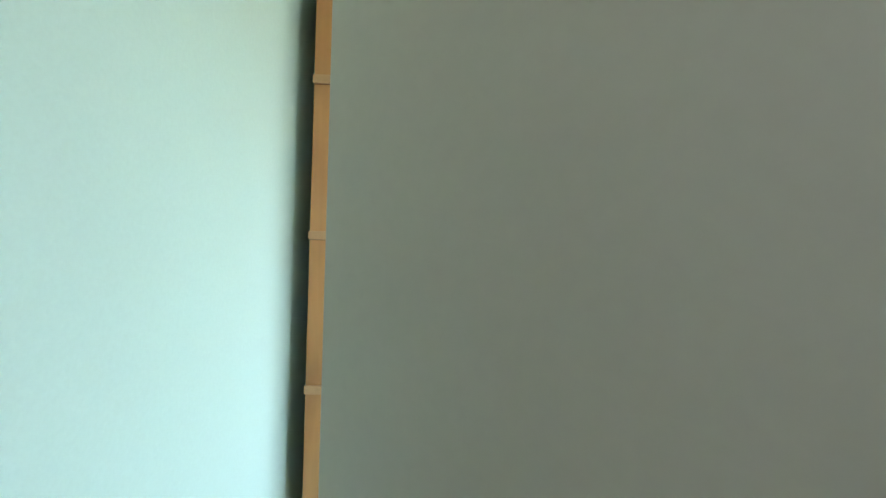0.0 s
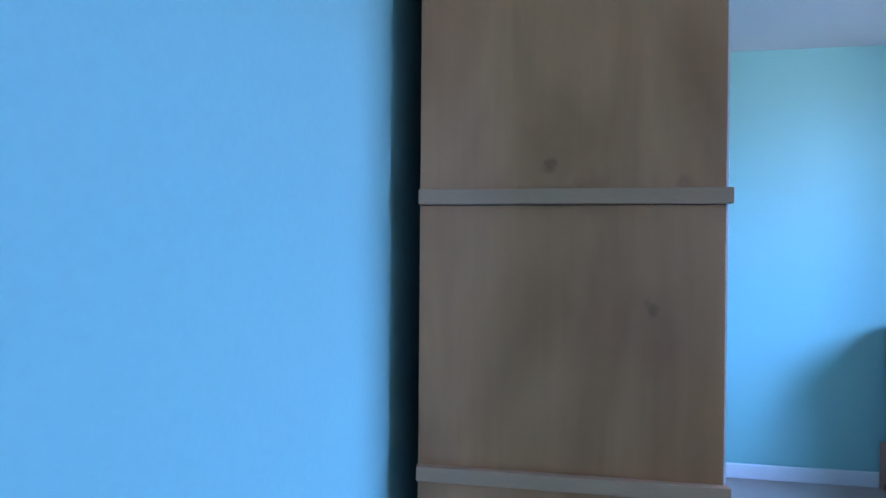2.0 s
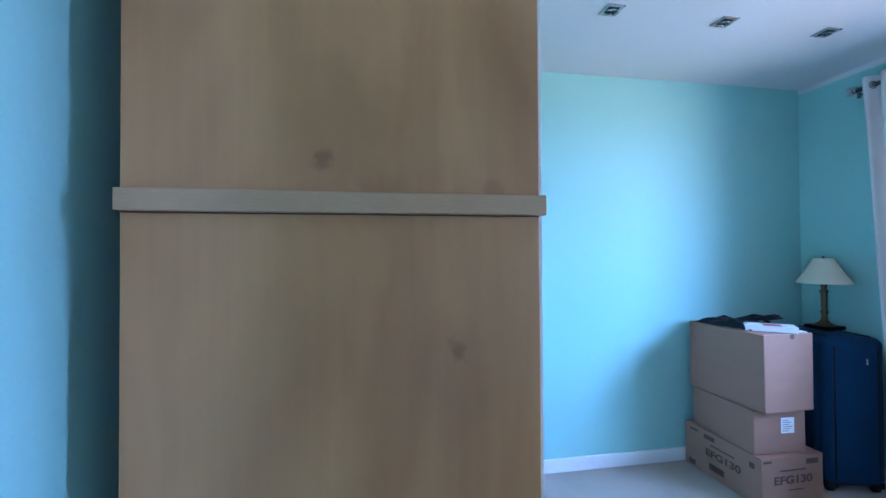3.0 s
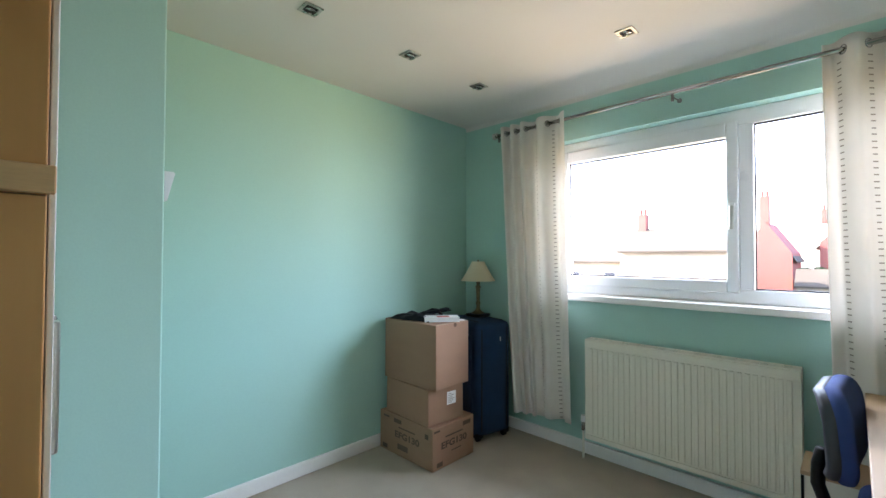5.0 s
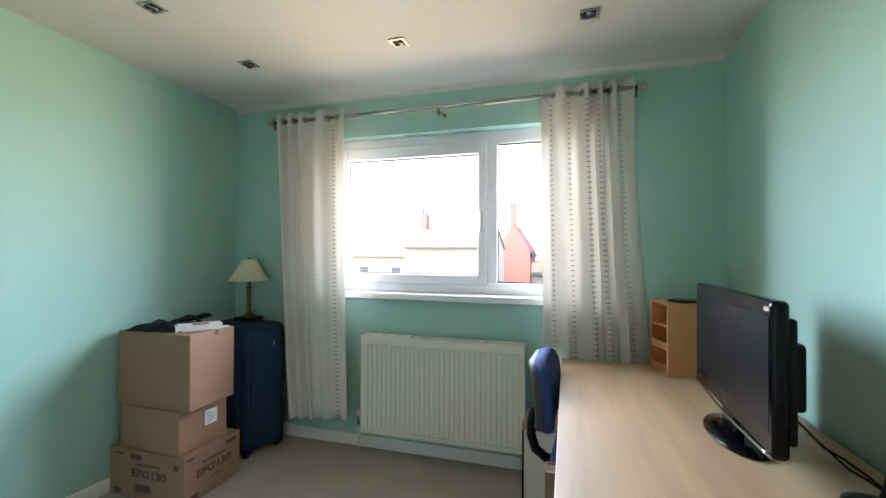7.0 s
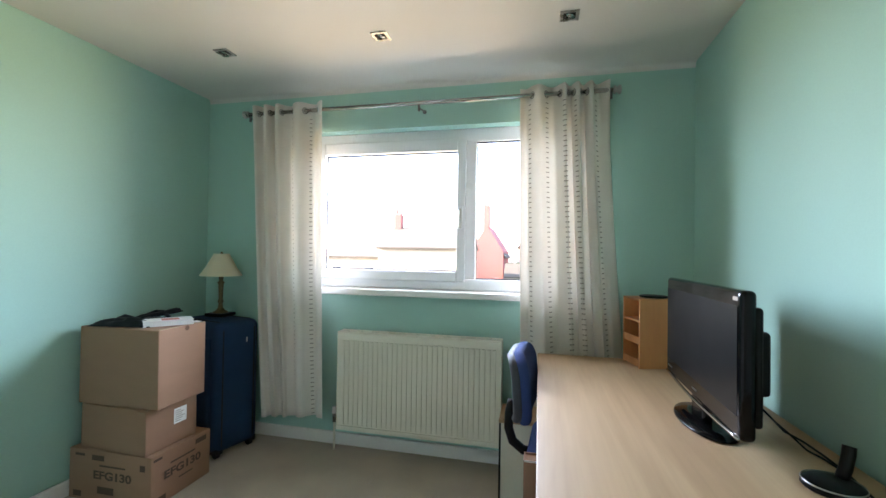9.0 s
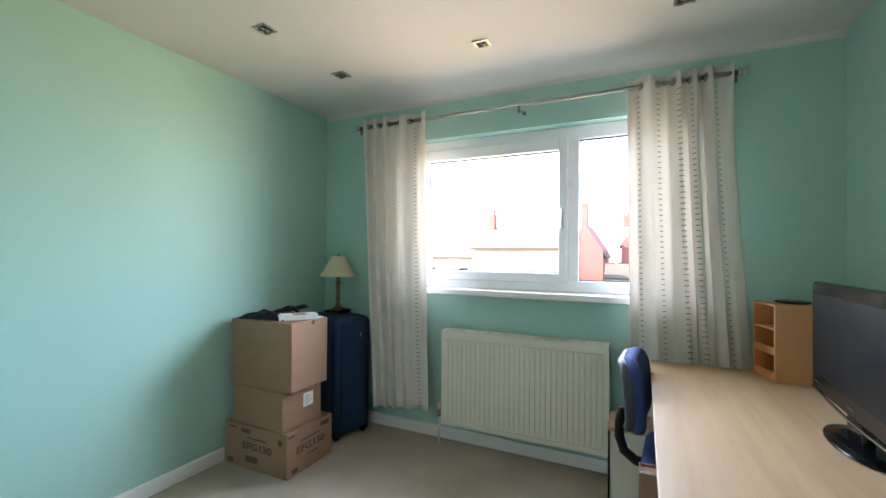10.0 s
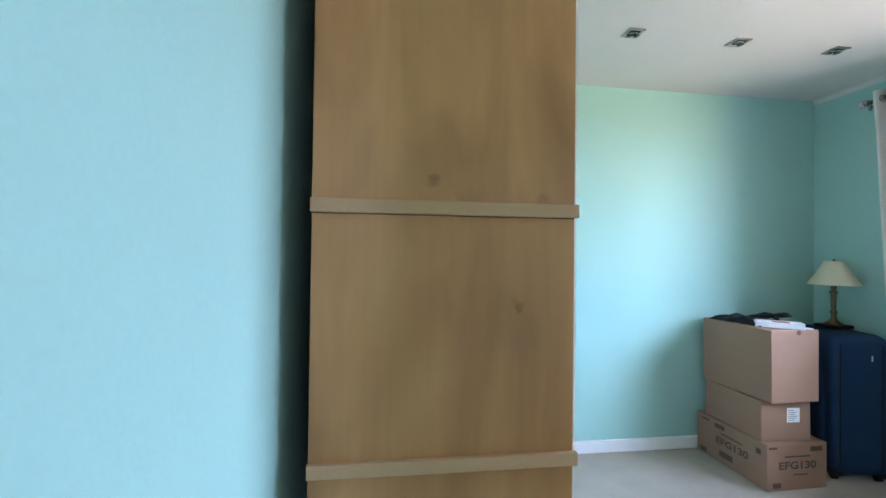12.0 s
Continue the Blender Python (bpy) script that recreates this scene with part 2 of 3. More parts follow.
def box(x0, x1, y0, y1, z0, z1, bevel=0.0, segments=2, bm=None):
    b = bmesh.new()
    m = Matrix.LocRotScale(((x0 + x1) / 2, (y0 + y1) / 2, (z0 + z1) / 2), None, (abs(x1 - x0), abs(y1 - y0), abs(z1 - z0)))
    bmesh.ops.create_cube(b, size=1, matrix=m)
    if bevel:
        bmesh.ops.bevel(b, geom=b.edges[:], offset=bevel, segments=segments, affect="EDGES", profile=0.5)
    return merged(bm, b)


def merged(bm, b):
    if bm is None:
        return b
    tmp = bpy.data.meshes.new("tmp")
    b.to_mesh(tmp)
    b.free()
    bm.from_mesh(tmp)
    bpy.data.meshes.remove(tmp)
    return bm


def rod(p, q, r, bm=None, r2=None, sides=16):
    p, q = Vector(p), Vector(q)
    b = bmesh.new()
    m = Matrix.Translation((p + q) / 2) @ (q - p).to_track_quat("Z", "Y").to_matrix().to_4x4()
    bmesh.ops.create_cone(b, cap_ends=True, segments=sides, radius1=r, radius2=r if r2 is None else r2, depth=(q - p).length, matrix=m)
    return merged(bm, b)


def lathe(profile, sides=32, bm=None, close=True):
    """A turned shape about z from (radius, height) pairs."""
    b = bmesh.new()
    rings = []
    for r, z in profile:
        rings.append([b.verts.new((r * math.cos(a), r * math.sin(a), z)) for a in (2 * math.pi * k / sides for k in range(sides))])
    for lo, hi in zip(rings, rings[1:]):
        for k in range(sides):
            b.faces.new((lo[k], lo[(k + 1) % sides], hi[(k + 1) % sides], hi[k]))
    if close:
        b.faces.new(rings[0][::-1])
        b.faces.new(rings[-1])
    return merged(bm, b)


def tube(points, r, sides=10, bm=None):
    """A round tube along points."""
    b = bmesh.new()
    pts = [Vector(p) for p in points]
    rings = []
    for i, p in enumerate(pts):
        d = (pts[min(i + 1, len(pts) - 1)] - pts[max(i - 1, 0)]).normalized()
        u = d.orthogonal().normalized() if not rings else (last - d * last.dot(d)).normalized()
        last = u
        v = d.cross(u)
        rings.append([b.verts.new(p + r * (math.cos(a) * u + math.sin(a) * v)) for a in (2 * math.pi * k / sides for k in range(sides))])
    for lo, hi in zip(rings, rings[1:]):
        for k in range(sides):
            b.faces.new((lo[k], lo[(k + 1) % sides], hi[(k + 1) % sides], hi[k]))
    b.faces.new(rings[0][::-1])
    b.faces.new(rings[-1])
    return merged(bm, b)


def moved(bm, m):
    bmesh.ops.transform(bm, matrix=m, verts=bm.verts)
    return bm


def words(text, size, m, mat, parent, name="print", label=""):
    """Printed letters in the built-in font, as a thin mesh."""
    cu = bpy.data.curves.new("letters", "FONT")
    cu.body, cu.size, cu.extrude, cu.align_x, cu.align_y = text, size, 0.0003, "CENTER", "CENTER"
    cu.offset = size * 0.032
    tmp = bpy.data.objects.new("letters", cu)
    scene.collection.objects.link(tmp)
    bpy.context.view_layer.update()
    me = bpy.data.meshes.new_from_object(tmp.evaluated_get(bpy.context.evaluated_depsgraph_get()))
    bpy.data.objects.remove(tmp)
    me.materials.clear()
    me.materials.append(mat)
    ob = new(name, me)
    ob.parent = parent
    ob.matrix_basis = m @ Matrix.Diagonal((1.18, 0.88, 1, 1))
    return tagged(ob, label)


# ---- the room's shell ----
XL, XW, YA, YB, H = -0.64, 2.52, 2.41, -0.83, 2.40
NX, NY = 0.12, 1.40                       # corner of the wall return
WY0, WY1, WZ0, WZ1 = -0.10, 1.60, 1.02, 2.115   # window opening
DX0, DX1, DH = -0.55, 0.25, 2.02          # doorway in the desk wall

solid("floor", box(XL - 0.3, XW + 0.3, YB - 1.6, YA + 0.3, -0.12, 0), CARPET, "beige short-pile fitted carpet", "carpet", "structure")
solid("ceiling", box(XL - 0.3, XW + 0.3, YB - 1.6, YA + 0.3, H, H + 0.15), WHITE, "white painted flat ceiling", "ceiling", "structure")
b = box(XW, XW + 0.30, YB - 0.1, WY0, 0, H)
box(XW, XW + 0.30, WY1, YA + 0.1, 0, H, bm=b)
box(XW, XW + 0.30, WY0, WY1, 0, WZ0, bm=b)
box(XW, XW + 0.30, WY0, WY1, WZ1, H, bm=b)
solid("wall_window", b, AQUA, "aqua painted wall around the window", "wall", "structure")
solid("wall_boxes", box(NX, XW, YA, YA + 0.2, 0, H), AQUA, "aqua painted plain wall", "wall", "structure")
solid("wall_return", box(XL, NX, NY, YA + 0.2, 0, H, 0.004), AQUA, "aqua painted projecting wall return", "wall", "structure")
solid("wall_wardrobe", box(XL - 0.2, XL, YB - 1.6, YA + 0.2, 0, H), AQUA, "aqua painted wall behind the wardrobe", "wall", "structure")
b = box(DX1, XW, YB - 0.12, YB, 0, H)
box(XL, DX0, YB - 0.12, YB, 0, H, bm=b)
box(DX0, DX1, YB - 0.12, YB, DH, H, bm=b)
solid("wall_desk", b, AQUA, "aqua painted wall with the doorway", "wall", "structure")
LX0, LX1, LZ0, LZ1 = -0.10, 0.18, 1.66, 2.00   # unseen landing opening, added to let light reach the door
b = box(XL, LX0, YB - 1.6, YB - 1.45, 0, H)
box(LX1, XW, YB - 1.6, YB - 1.45, 0, H, bm=b)
box(LX0, LX1, YB - 1.6, YB - 1.45, 0, LZ0, bm=b)
box(LX0, LX1, YB - 1.6, YB - 1.45, LZ1, H, bm=b)
box(0.9, 1.0, YB - 1.45, YB - 0.12, 0, H, bm=b)
solid("wall_hall", b, WHITE, "plain white landing wall with an added, unseen opening for light", "wall", "structure")
solid("wall_lower", box(XL - 0.2, XW + 0.3, YB - 1.6, YA + 0.2, -2.9, -0.121), BRICK, "brick wall of the storey below", "wall", "structure")


def skirting(name, x0, x1, y0, y1):
    b = box(x0, x1, y0, y1, 0, 0.080, 0.005)
    solid(name, b, GLOSS, "white painted skirting board", "skirting board", "structure")


skirting("baseboard_boxes", NX + 0.015, XW - 0.021, YA - 0.020, YA)
skirting("baseboard_window", XW - 0.020, XW, YB + 0.016, YA)
skirting("baseboard_desk", DX1 + 0.07, XW - 0.016, YB, YB + 0.015)
skirting("baseboard_return", NX, NX + 0.015, NY, YA)
skirting("baseboard_wardrobe", XL, XL + 0.015, YB + 0.002, 0.516 - 0.1)

# Rounded plaster fillet where the ceiling meets the window wall
b = bmesh.new()
prev = None
for k in range(7):
    a = math.pi / 2 * k / 6
    x, z = XW - 0.02 + 0.02 * math.sin(a), H - 0.032 + 0.032 * math.cos(a)
    ring = [b.verts.new((x - 0.0005, y, z - 0.0005)) for y in (YB, YA)]
    if prev:
        b.faces.new((prev[0], prev[1], ring[1], ring[0]))
    prev = ring
solid("trim", b, WHITE, "white painted ceiling edge above the window", "trim", "structure", True)

# ---- window ----
win = thing("window_1", "white plastic double-glazed window with one opening sash", "window", (XW, 0, 0), kind="structure")
FX0, FX1 = 0.085, 0.15
ym, fw = 0.475, 0.055
for y0, y1, z0, z1 in ((WY0, WY1, WZ0 + 0.03, WZ0 + 0.105), (WY0, WY1, WZ1 - 0.088, WZ1), (WY0, WY0 + fw, WZ0 + 0.105, WZ1 - 0.088),
                       (WY1 - fw, WY1, WZ0 + 0.105, WZ1 - 0.088), (ym - 0.048, ym + 0.020, WZ0 + 0.105, WZ1 - 0.088)):
    part("window_frame", box(FX0, FX1, y0, y1, z0, z1, 0.005), UPVC, win)
# opening sash, proud of the frame
sy0, sy1, sz0, sz1 = ym + 0.021, WY1 - fw + 0.012, WZ0 + 0.086, WZ1 - 0.064
sash = part("sash", box(FX0 - 0.018, FX1 - 0.01, sy0, sy0 + 0.055, sz0, sz1, 0.006), UPVC, win)
for y0, y1, z0, z1 in ((sy1 - 0.055, sy1, sz0, sz1), (sy0 + 0.055, sy1 - 0.055, sz0, sz0 + 0.066), (sy0 + 0.055, sy1 - 0.055, sz1 - 0.082, sz1)):
    part("sash_rail", box(FX0 - 0.018, FX1 - 0.01, y0, y1, z0, z1, 0.006), UPVC, win)
for y0, y1, z0, z1 in ((sy0 + 0.05, sy1 - 0.05, sz0 + 0.06, sz1 - 0.076), (WY0 + fw - 0.005, ym - 0.043, WZ0 + 0.10, WZ1 - 0.083)):
    g = part("pane", box(0.112, 0.118, y0, y1, z0, z1), GLASS, win)
    g.visible_shadow = False
    for a0, a1, c0, c1 in ((y0, y1, z0, z0 + 0.014), (y0, y1, z1 - 0.014, z1), (y0, y0 + 0.012, z0, z1), (y1 - 0.012, y1, z0, z1)):
        part("gasket", box(0.104, 0.111, a0, a1, c0, c1), BLACK, win, "black rubber glazing gasket")
h = part("handle_plate", box(FX0 - 0.030, FX0 - 0.0185, sy0 + 0.014, sy0 + 0.040, 1.50, 1.60, 0.003), UPVC, win)
part("handle", box(FX0 - 0.060, FX0 - 0.031, sy0 + 0.017, sy0 + 0.037, 1.455, 1.585, 0.006), STEEL, win, "satin metal lever")
part("window_sill", box(-0.05, FX1, WY0 - 0.02, WY1 + 0.02, WZ0 - 0.012, WZ0 + 0.029, 0.006), GLOSS, win, "white painted sill board")
part("outer_sill", box(FX1 + 0.001, 0.36, WY0, WY1, WZ0 - 0.02, WZ0 + 0.035, 0.005), UPVC, win)

# ---- door ----
ex, ey = -0.335, -0.336
hx, hy = DX1 - 0.03, YB + 0.03
ang = math.degrees(math.atan2(ey - hy, ex - hx))
dw = math.hypot(ex - hx, ey - hy)
door = thing("door_1", "plain flush door painted pale grey-green, standing half open", "door", (hx, hy, 0.008), ang, kind="structure")
part("leaf", box(0, dw, -0.038, 0, 0, 1.99, 0.002), DOORPAINT, door)
for side in (0.0005, -0.0385):
    s = 1 if side > 0 else -1
    part("door_handle", tube([(dw - 0.06, side, 1.02), (dw - 0.06, side + s * 0.045, 1.02), (dw - 0.09, side + s * 0.05, 1.02), (dw - 0.17, side + s * 0.05, 1.02)], 0.009), STEEL, door, "steel lever handle")
fr = thing("door_frame_1", "white painted door lining", "door frame", (0, 0, 0), kind="structure")
part("jamb", box(DX0, DX0 + 0.025, YB - 0.13, YB + 0.012, 0, DH), GLOSS, fr)
part("jamb", box(DX1 - 0.025, DX1, YB - 0.13, YB + 0.012, 0, DH), GLOSS, fr)
part("head", box(DX0, DX1, YB - 0.13, YB + 0.012, DH - 0.025, DH), GLOSS, fr)

# ---- wardrobe ----
WX0, WX1, WYF, WYB, WT = -0.592, -0.142, 0.522, NY - 0.02, 2.25
ward = thing("wardrobe", "tall maple-veneered wardrobe with horizontal bands across its side", "wardrobe", (WX0, WYF, 0))
w, d = WX1 - WX0, WYB - WYF
part("side_panel", box(0, w, 0, 0.018, 0.0, WT, 0.0015), MAPLE, ward)
part("side_panel", box(0, w, d - 0.018, d, 0.0, WT, 0.0015), MAPLE, ward)
part("top_panel", box(0.001, w - 0.001, 0.019, d - 0.019, WT - 0.02, WT), MAPLE, ward)
part("base_panel", box(0.001, w - 0.001, 0.019, d - 0.019, 0.05, 0.07), MAPLE, ward)
part("back_panel", box(0.0, 0.006, 0.019, d - 0.019, 0.0, WT - 0.021), MAPLE, ward)
for k in range(2):
    y0 = 0.006 + k * (d - 0.012) / 2
    dd = part("door", box(w + 0.001, w + 0.006, y0, y0 + (d - 0.012) / 2 - 0.003, 0.06, WT, 0.001), GLOSS, ward, "white door")
    part("handle", box(w + 0.007, w + 0.03, d / 2 + (0.03 if k else -0.05), d / 2 + (0.05 if k else -0.03), 1.0, 1.2, 0.004), STEEL, dd)
for z in (0.063, 0.497, 0.930, 1.360, 1.795, 2.228):
    part("band", box(-0.001, w + 0.005, -0.0105, -0.0005, z - 0.0115, z + 0.0115, 0.0012), MAPLE_EDGE, ward, "raised maple band")
    part("joint", box(0.001, w - 0.001, -0.0016, -0.0004, z - 0.0132, z - 0.0120), JOINT, ward, "dark joint line under the band")

# ---- ceiling downlights ----
def downlight():
    o = thing("downlight", "square chrome recessed ceiling spotlight, switched off", "ceiling light", (0, 0, H), group="ceiling spotlights")
    b = bmesh.new()
    for x0, x1, y0, y1 in ((-0.043, 0.043, -0.043, -0.028), (-0.043, 0.043, 0.028, 0.043), (-0.043, -0.028, -0.0275, 0.0275), (0.028, 0.043, -0.0275, 0.0275)):
        box(x0, x1, y0, y1, -0.006, -0.0005, 0.0015, bm=b)
    part("frame", b, SATIN, o)
    part("recess", box(-0.0278, 0.0278, -0.0278, 0.0278, -0.0022, -0.0006), DARK, o, "dark recess")
    part("reflector", moved(lathe([(0.024, 0.0), (0.022, 0.004), (0.010, 0.001), (0.002, 0.001)], 24), pose(0, 0, -0.0072, 12, 0, 0)), CHROME, o, "round bulb reflector", True)
    return o


dl = downlight()
dl.matrix_basis = pose(0.732, 1.755, H)
for x, y in ((1.317, 1.756), (1.900, 1.756), (1.904, 0.827), (1.902, -0.10)):
    copy_thing(dl, pose(x, y, H))

# ---- curtain rod and curtains ----
RX, RZ = 2.385, 2.222
pole = thing("curtain_rod", "polished chrome curtain pole with end stops", "curtain rod", (RX, 0.8, RZ))
part("pole", rod((0, -1.17, 0), (0, 1.17, 0), 0.0125), CHROME, pole, smooth=True)
for s in (-1, 1):
    part("finial", moved(lathe([(0.014, 0), (0.022, 0.003), (0.023, 0.010), (0.016, 0.014), (0.016, 0.022), (0.024, 0.026), (0.025, 0.038), (0.012, 0.043)], 24), pose(0, s * 1.171, 0, -90 * s, 0, 0)), STEEL, pole, "grey metal end stop", True)
for y in (-1.16, -0.04, 1.16):
    br = rod((0.0, y, -0.0135), (0.0, y, -0.050), 0.008)
    rod((0.0, y, -0.028), (XW - RX - 0.006, y, -0.012), 0.0045, bm=br)
    rod((XW - RX - 0.006, y, -0.012), (XW - RX - 0.001, y, -0.012), 0.013, bm=br)
    part("bracket", br, GUNMETAL, pole)


def curtain(name, label, y_top, y_bot, waves, seed, z_bot, rows, lift=0.0):
    """A hanging eyelet curtain. y_top, y_bot: its spans at head and hem; waves: (share of the width, folds up to there)."""
    rnd = random.Random(seed)
    ph = [rnd.uniform(-0.5, 0.5) for _ in range(40)]
    o = thing(name, label, "curtain", (RX, 0, 0))
    nu, nv, top = 110, 40, 2.272
    us, ws = [w[0] for w in waves], [w[1] for w in waves]

    def at(u, v):
        y = y_top[0] + (y_top[1] - y_top[0]) * u
        yb = y_bot[0] + (y_bot[1] - y_bot[0]) * u
        k = v ** 1.3
        y = y * (1 - k) + yb * k
        dens = float(np.interp(u + 0.02, us, ws) - np.interp(u - 0.02, us, ws)) / 0.04 / 9.0
        amp = 0.036 * (1 - 0.45 * v * min(1.0, dens)) * (1 - 0.15 * v)
        drift = (ph[5] * 0.9 + 0.7 * math.sin(5 * u + ph[6] * 5)) * v * v
        a = 2 * math.pi * (float(np.interp(u, us, ws)) + 0.5 * ph[7]) + drift
        x = amp * math.sin(a) * (1 + 0.30 * math.sin(7 * u + 2.5 * v + ph[8] * 6) * v)
        x += 0.008 * v * math.sin(2.3 * a + 4 * v + ph[9] * 6) * min(1.0, 1.5 * dens)
        y += 0.005 * math.sin(2 * a + 1) * (0.4 + v)
        x += 0.095 * max(0.0, 1 - u / 0.12) ** 2 * min(1.0, 6 * v)      # the outer edge turns back to the wall
        z = top - v * (top - z_bot - lift * u) + 0.004 * math.sin(a + 1.2) * (1 if v == 0 else 0)
        return Vector((x, y, z))

    b = bmesh.new()
    grid = [[b.verts.new(at(i / nu, j / nv)) for j in range(nv + 1)] for i in range(nu + 1)]
    for i in range(nu):
        for j in range(nv):
            b.faces.new((grid[i][j], grid[i + 1][j], grid[i + 1][j + 1], grid[i][j + 1]))
    c = part("cloth", b, CURTAIN, o, smooth=True)
    md = c.modifiers.new("thick", "SOLIDIFY")
    md.thickness = 0.0016
    # short stitched dashes in vertical rows
    b = bmesh.new()
    for u in rows:
        n = 72
        for j in range(3, n):
            v = (j + 0.5 + rnd.uniform(-0.06, 0.06)) / n
            du = 0.006
            half = 0.0115 * rnd.uniform(0.85, 1.1)
            for s in (-1, 1):
                p, q = at(u - du, v), at(u + du, v)
                t = (q - p).normalized()
                nrm = t.cross(Vector((0, 0, 1))) * s * 0.0022
                up = Vector((0, 0, 0.0027))
                mid = (p + q) / 2
                h = t * half
                vs = [b.verts.new(mid + nrm + a) for a in (-h - up, h - up, h + up, -h + up)]
                b.faces.new(vs if s > 0 else vs[::-1])
    e = part("stitching", b, STITCH, o, "rows of grey-brown stitched dashes")
    e["kind"] = "stuff"
    shift = 0.5 * ph[7]
    for i in range(1, int(2 * (ws[-1] + shift)) + 1):      # where the cloth crosses the pole
        u = float(np.interp(i / 2 - shift, ws, us))
        p, q = at(u - 0.004, 0.024), at(u + 0.004, 0.024)
        d = (q - p).normalized().cross(Vector((0, 0, 1)))
        m = Matrix.Translation(Vector(((p.x + q.x) / 2, (p.y + q.y) / 2, RZ))) @ d.to_track_quat("Z", "Y").to_matrix().to_4x4()
        ring = bmesh.new()
        tube_pts = [(0.019 * math.cos(2 * math.pi * k / 20), 0.019 * math.sin(2 * math.pi * k / 20), 0) for k in range(21)]
        tube(tube_pts, 0.0035, 8, bm=ring)
        part("eyelet", moved(ring, m), CHROME, o, "chrome eyelet", True)
    return o


curtain("curtain", "off-white cotton eyelet curtain with dashed stitching, drawn aside", (1.965, 1.405), (1.850, 1.365), ((0, 0), (0.45, 2.9), (1, 4.6)), 3, 0.180, (0.04, 0.21, 0.60, 0.80), 0.045)
curtain("curtain", "off-white cotton eyelet curtain with dashed stitching, hanging behind the desk", (-0.350, 0.143), (-0.485, 0.108), ((0, 0), (0.14, 0.5), (0.52, 3.1), (1, 4.6)), 8, 0.20, (0.15, 0.37, 0.50, 0.69, 0.88))

# ---- radiator ----
rad = thing("radiator", "cream ribbed panel radiator under the window", "radiator", (XW, 0, 0))
ry0, ry1, rz0, rz1 = 0.232, 1.282, 0.150, 0.775
b = box(-0.128, -0.124, ry0, ry1, rz0, rz1 - 0.004, 0.0015)
part("front_panel", b, CREAM, rad)
for z0, z1 in ((rz0, rz0 + 0.03), (rz1 - 0.045, rz1 - 0.004)):
    part("rolled_edge", box(-0.1345, -0.1285, ry0, ry1, z0, z1, 0.0028), CREAM, rad)
n = 31
step = (ry1 - ry0 - 0.05) / n
rib_mesh = mesh_of("rib", box(-0.1345, -0.1278, -step * 0.33, step * 0.33, rz0 + 0.036, rz1 - 0.051, 0.0031), CREAM)
for k in range(n):
    rib = new("rib", rib_mesh)
    rib.parent = rad
    rib.location = (0, ry0 + 0.025 + (k + 0.5) * step, 0)
part("back_panel", box(-0.052, -0.040, ry0, ry1, rz0, rz1 - 0.006, 0.003), CREAM, rad)
part("fins", box(-0.120, -0.056, ry0 + 0.02, ry1 - 0.02, rz0 + 0.03, rz1 - 0.03), CREAM, rad)
for y0 in (ry0 - 0.002, ry1 - 0.001):
    part("end_cap", box(-0.131, -0.040, y0, y0 + 0.003, rz0 + 0.01, rz1, 0.001), CREAM, rad)
b = box(-0.132, -0.118, ry0, ry1, rz1 - 0.002, rz1 + 0.004)
box(-0.058, -0.040, ry0, ry1, rz1 - 0.002, rz1 + 0.004, bm=b)
for k in range(12):
    y = ry0 + (ry1 - ry0) * k / 11
    box(-0.1178, -0.0582, max(ry0, y - 0.032), min(ry1, y + 0.032), rz1 - 0.002, rz1 + 0.004, bm=b)
part("top_grille", b, CREAM, rad)
for s, y in ((1, ry1), (-1, ry0)):
    v = rod((-0.086, y + s * 0.001, rz0 + 0.05), (-0.086, y + s * 0.035, rz0 + 0.05), 0.010)
    rod((-0.086, y + s * 0.035, rz0 + 0.030), (-0.086, y + s * 0.035, rz0 + 0.085), 0.013, bm=v)
    part("valve", v, CHROME, rad, "chrome radiator valve", True)
    part("valve_cap", rod((-0.086, y + s * 0.035, rz0 + 0.086), (-0.086, y + s * 0.035, rz0 + 0.125), 0.017, r2=0.014), BLACK if s < 0 else PAPER, rad, smooth=False)
    part("pipe", rod((-0.086, y + s * 0.035, 0.001), (-0.086, y + s * 0.035, rz0 + 0.030), 0.0075), CREAM, rad, smooth=True)
for y in (ry0 + 0.15, ry1 - 0.15):
    part("wall_bracket", box(-0.0395, -0.001, y - 0.02, y + 0.02, rz0 + 0.05, rz1 - 0.05), CREAM, rad)


# ---- stacked boxes ----
def carton(name, label, x0, x1, y0, y1, z0, z1, turn, flap=True):
    cx, cy = (x0 + x1) / 2, (y0 + y1) / 2
    a, c, h = (x1 - x0) / 2, (y1 - y0) / 2, z1 - z0
    o = thing(name, label, "box", (cx, cy, z0), turn, group="stacked cartons")
    b = box(-a, a, -c, c, 0.001, h, 0.004)
    for v in b.verts:
        v.co += Vector((noise.noise(v.co * 3 + Vector((z0 * 9, 0, 0))), noise.noise(v.co * 3 + Vector((5, z0, 0))), 0)) * 0.004
    part("carton", b, CARD, o)
    return o, a, c, h


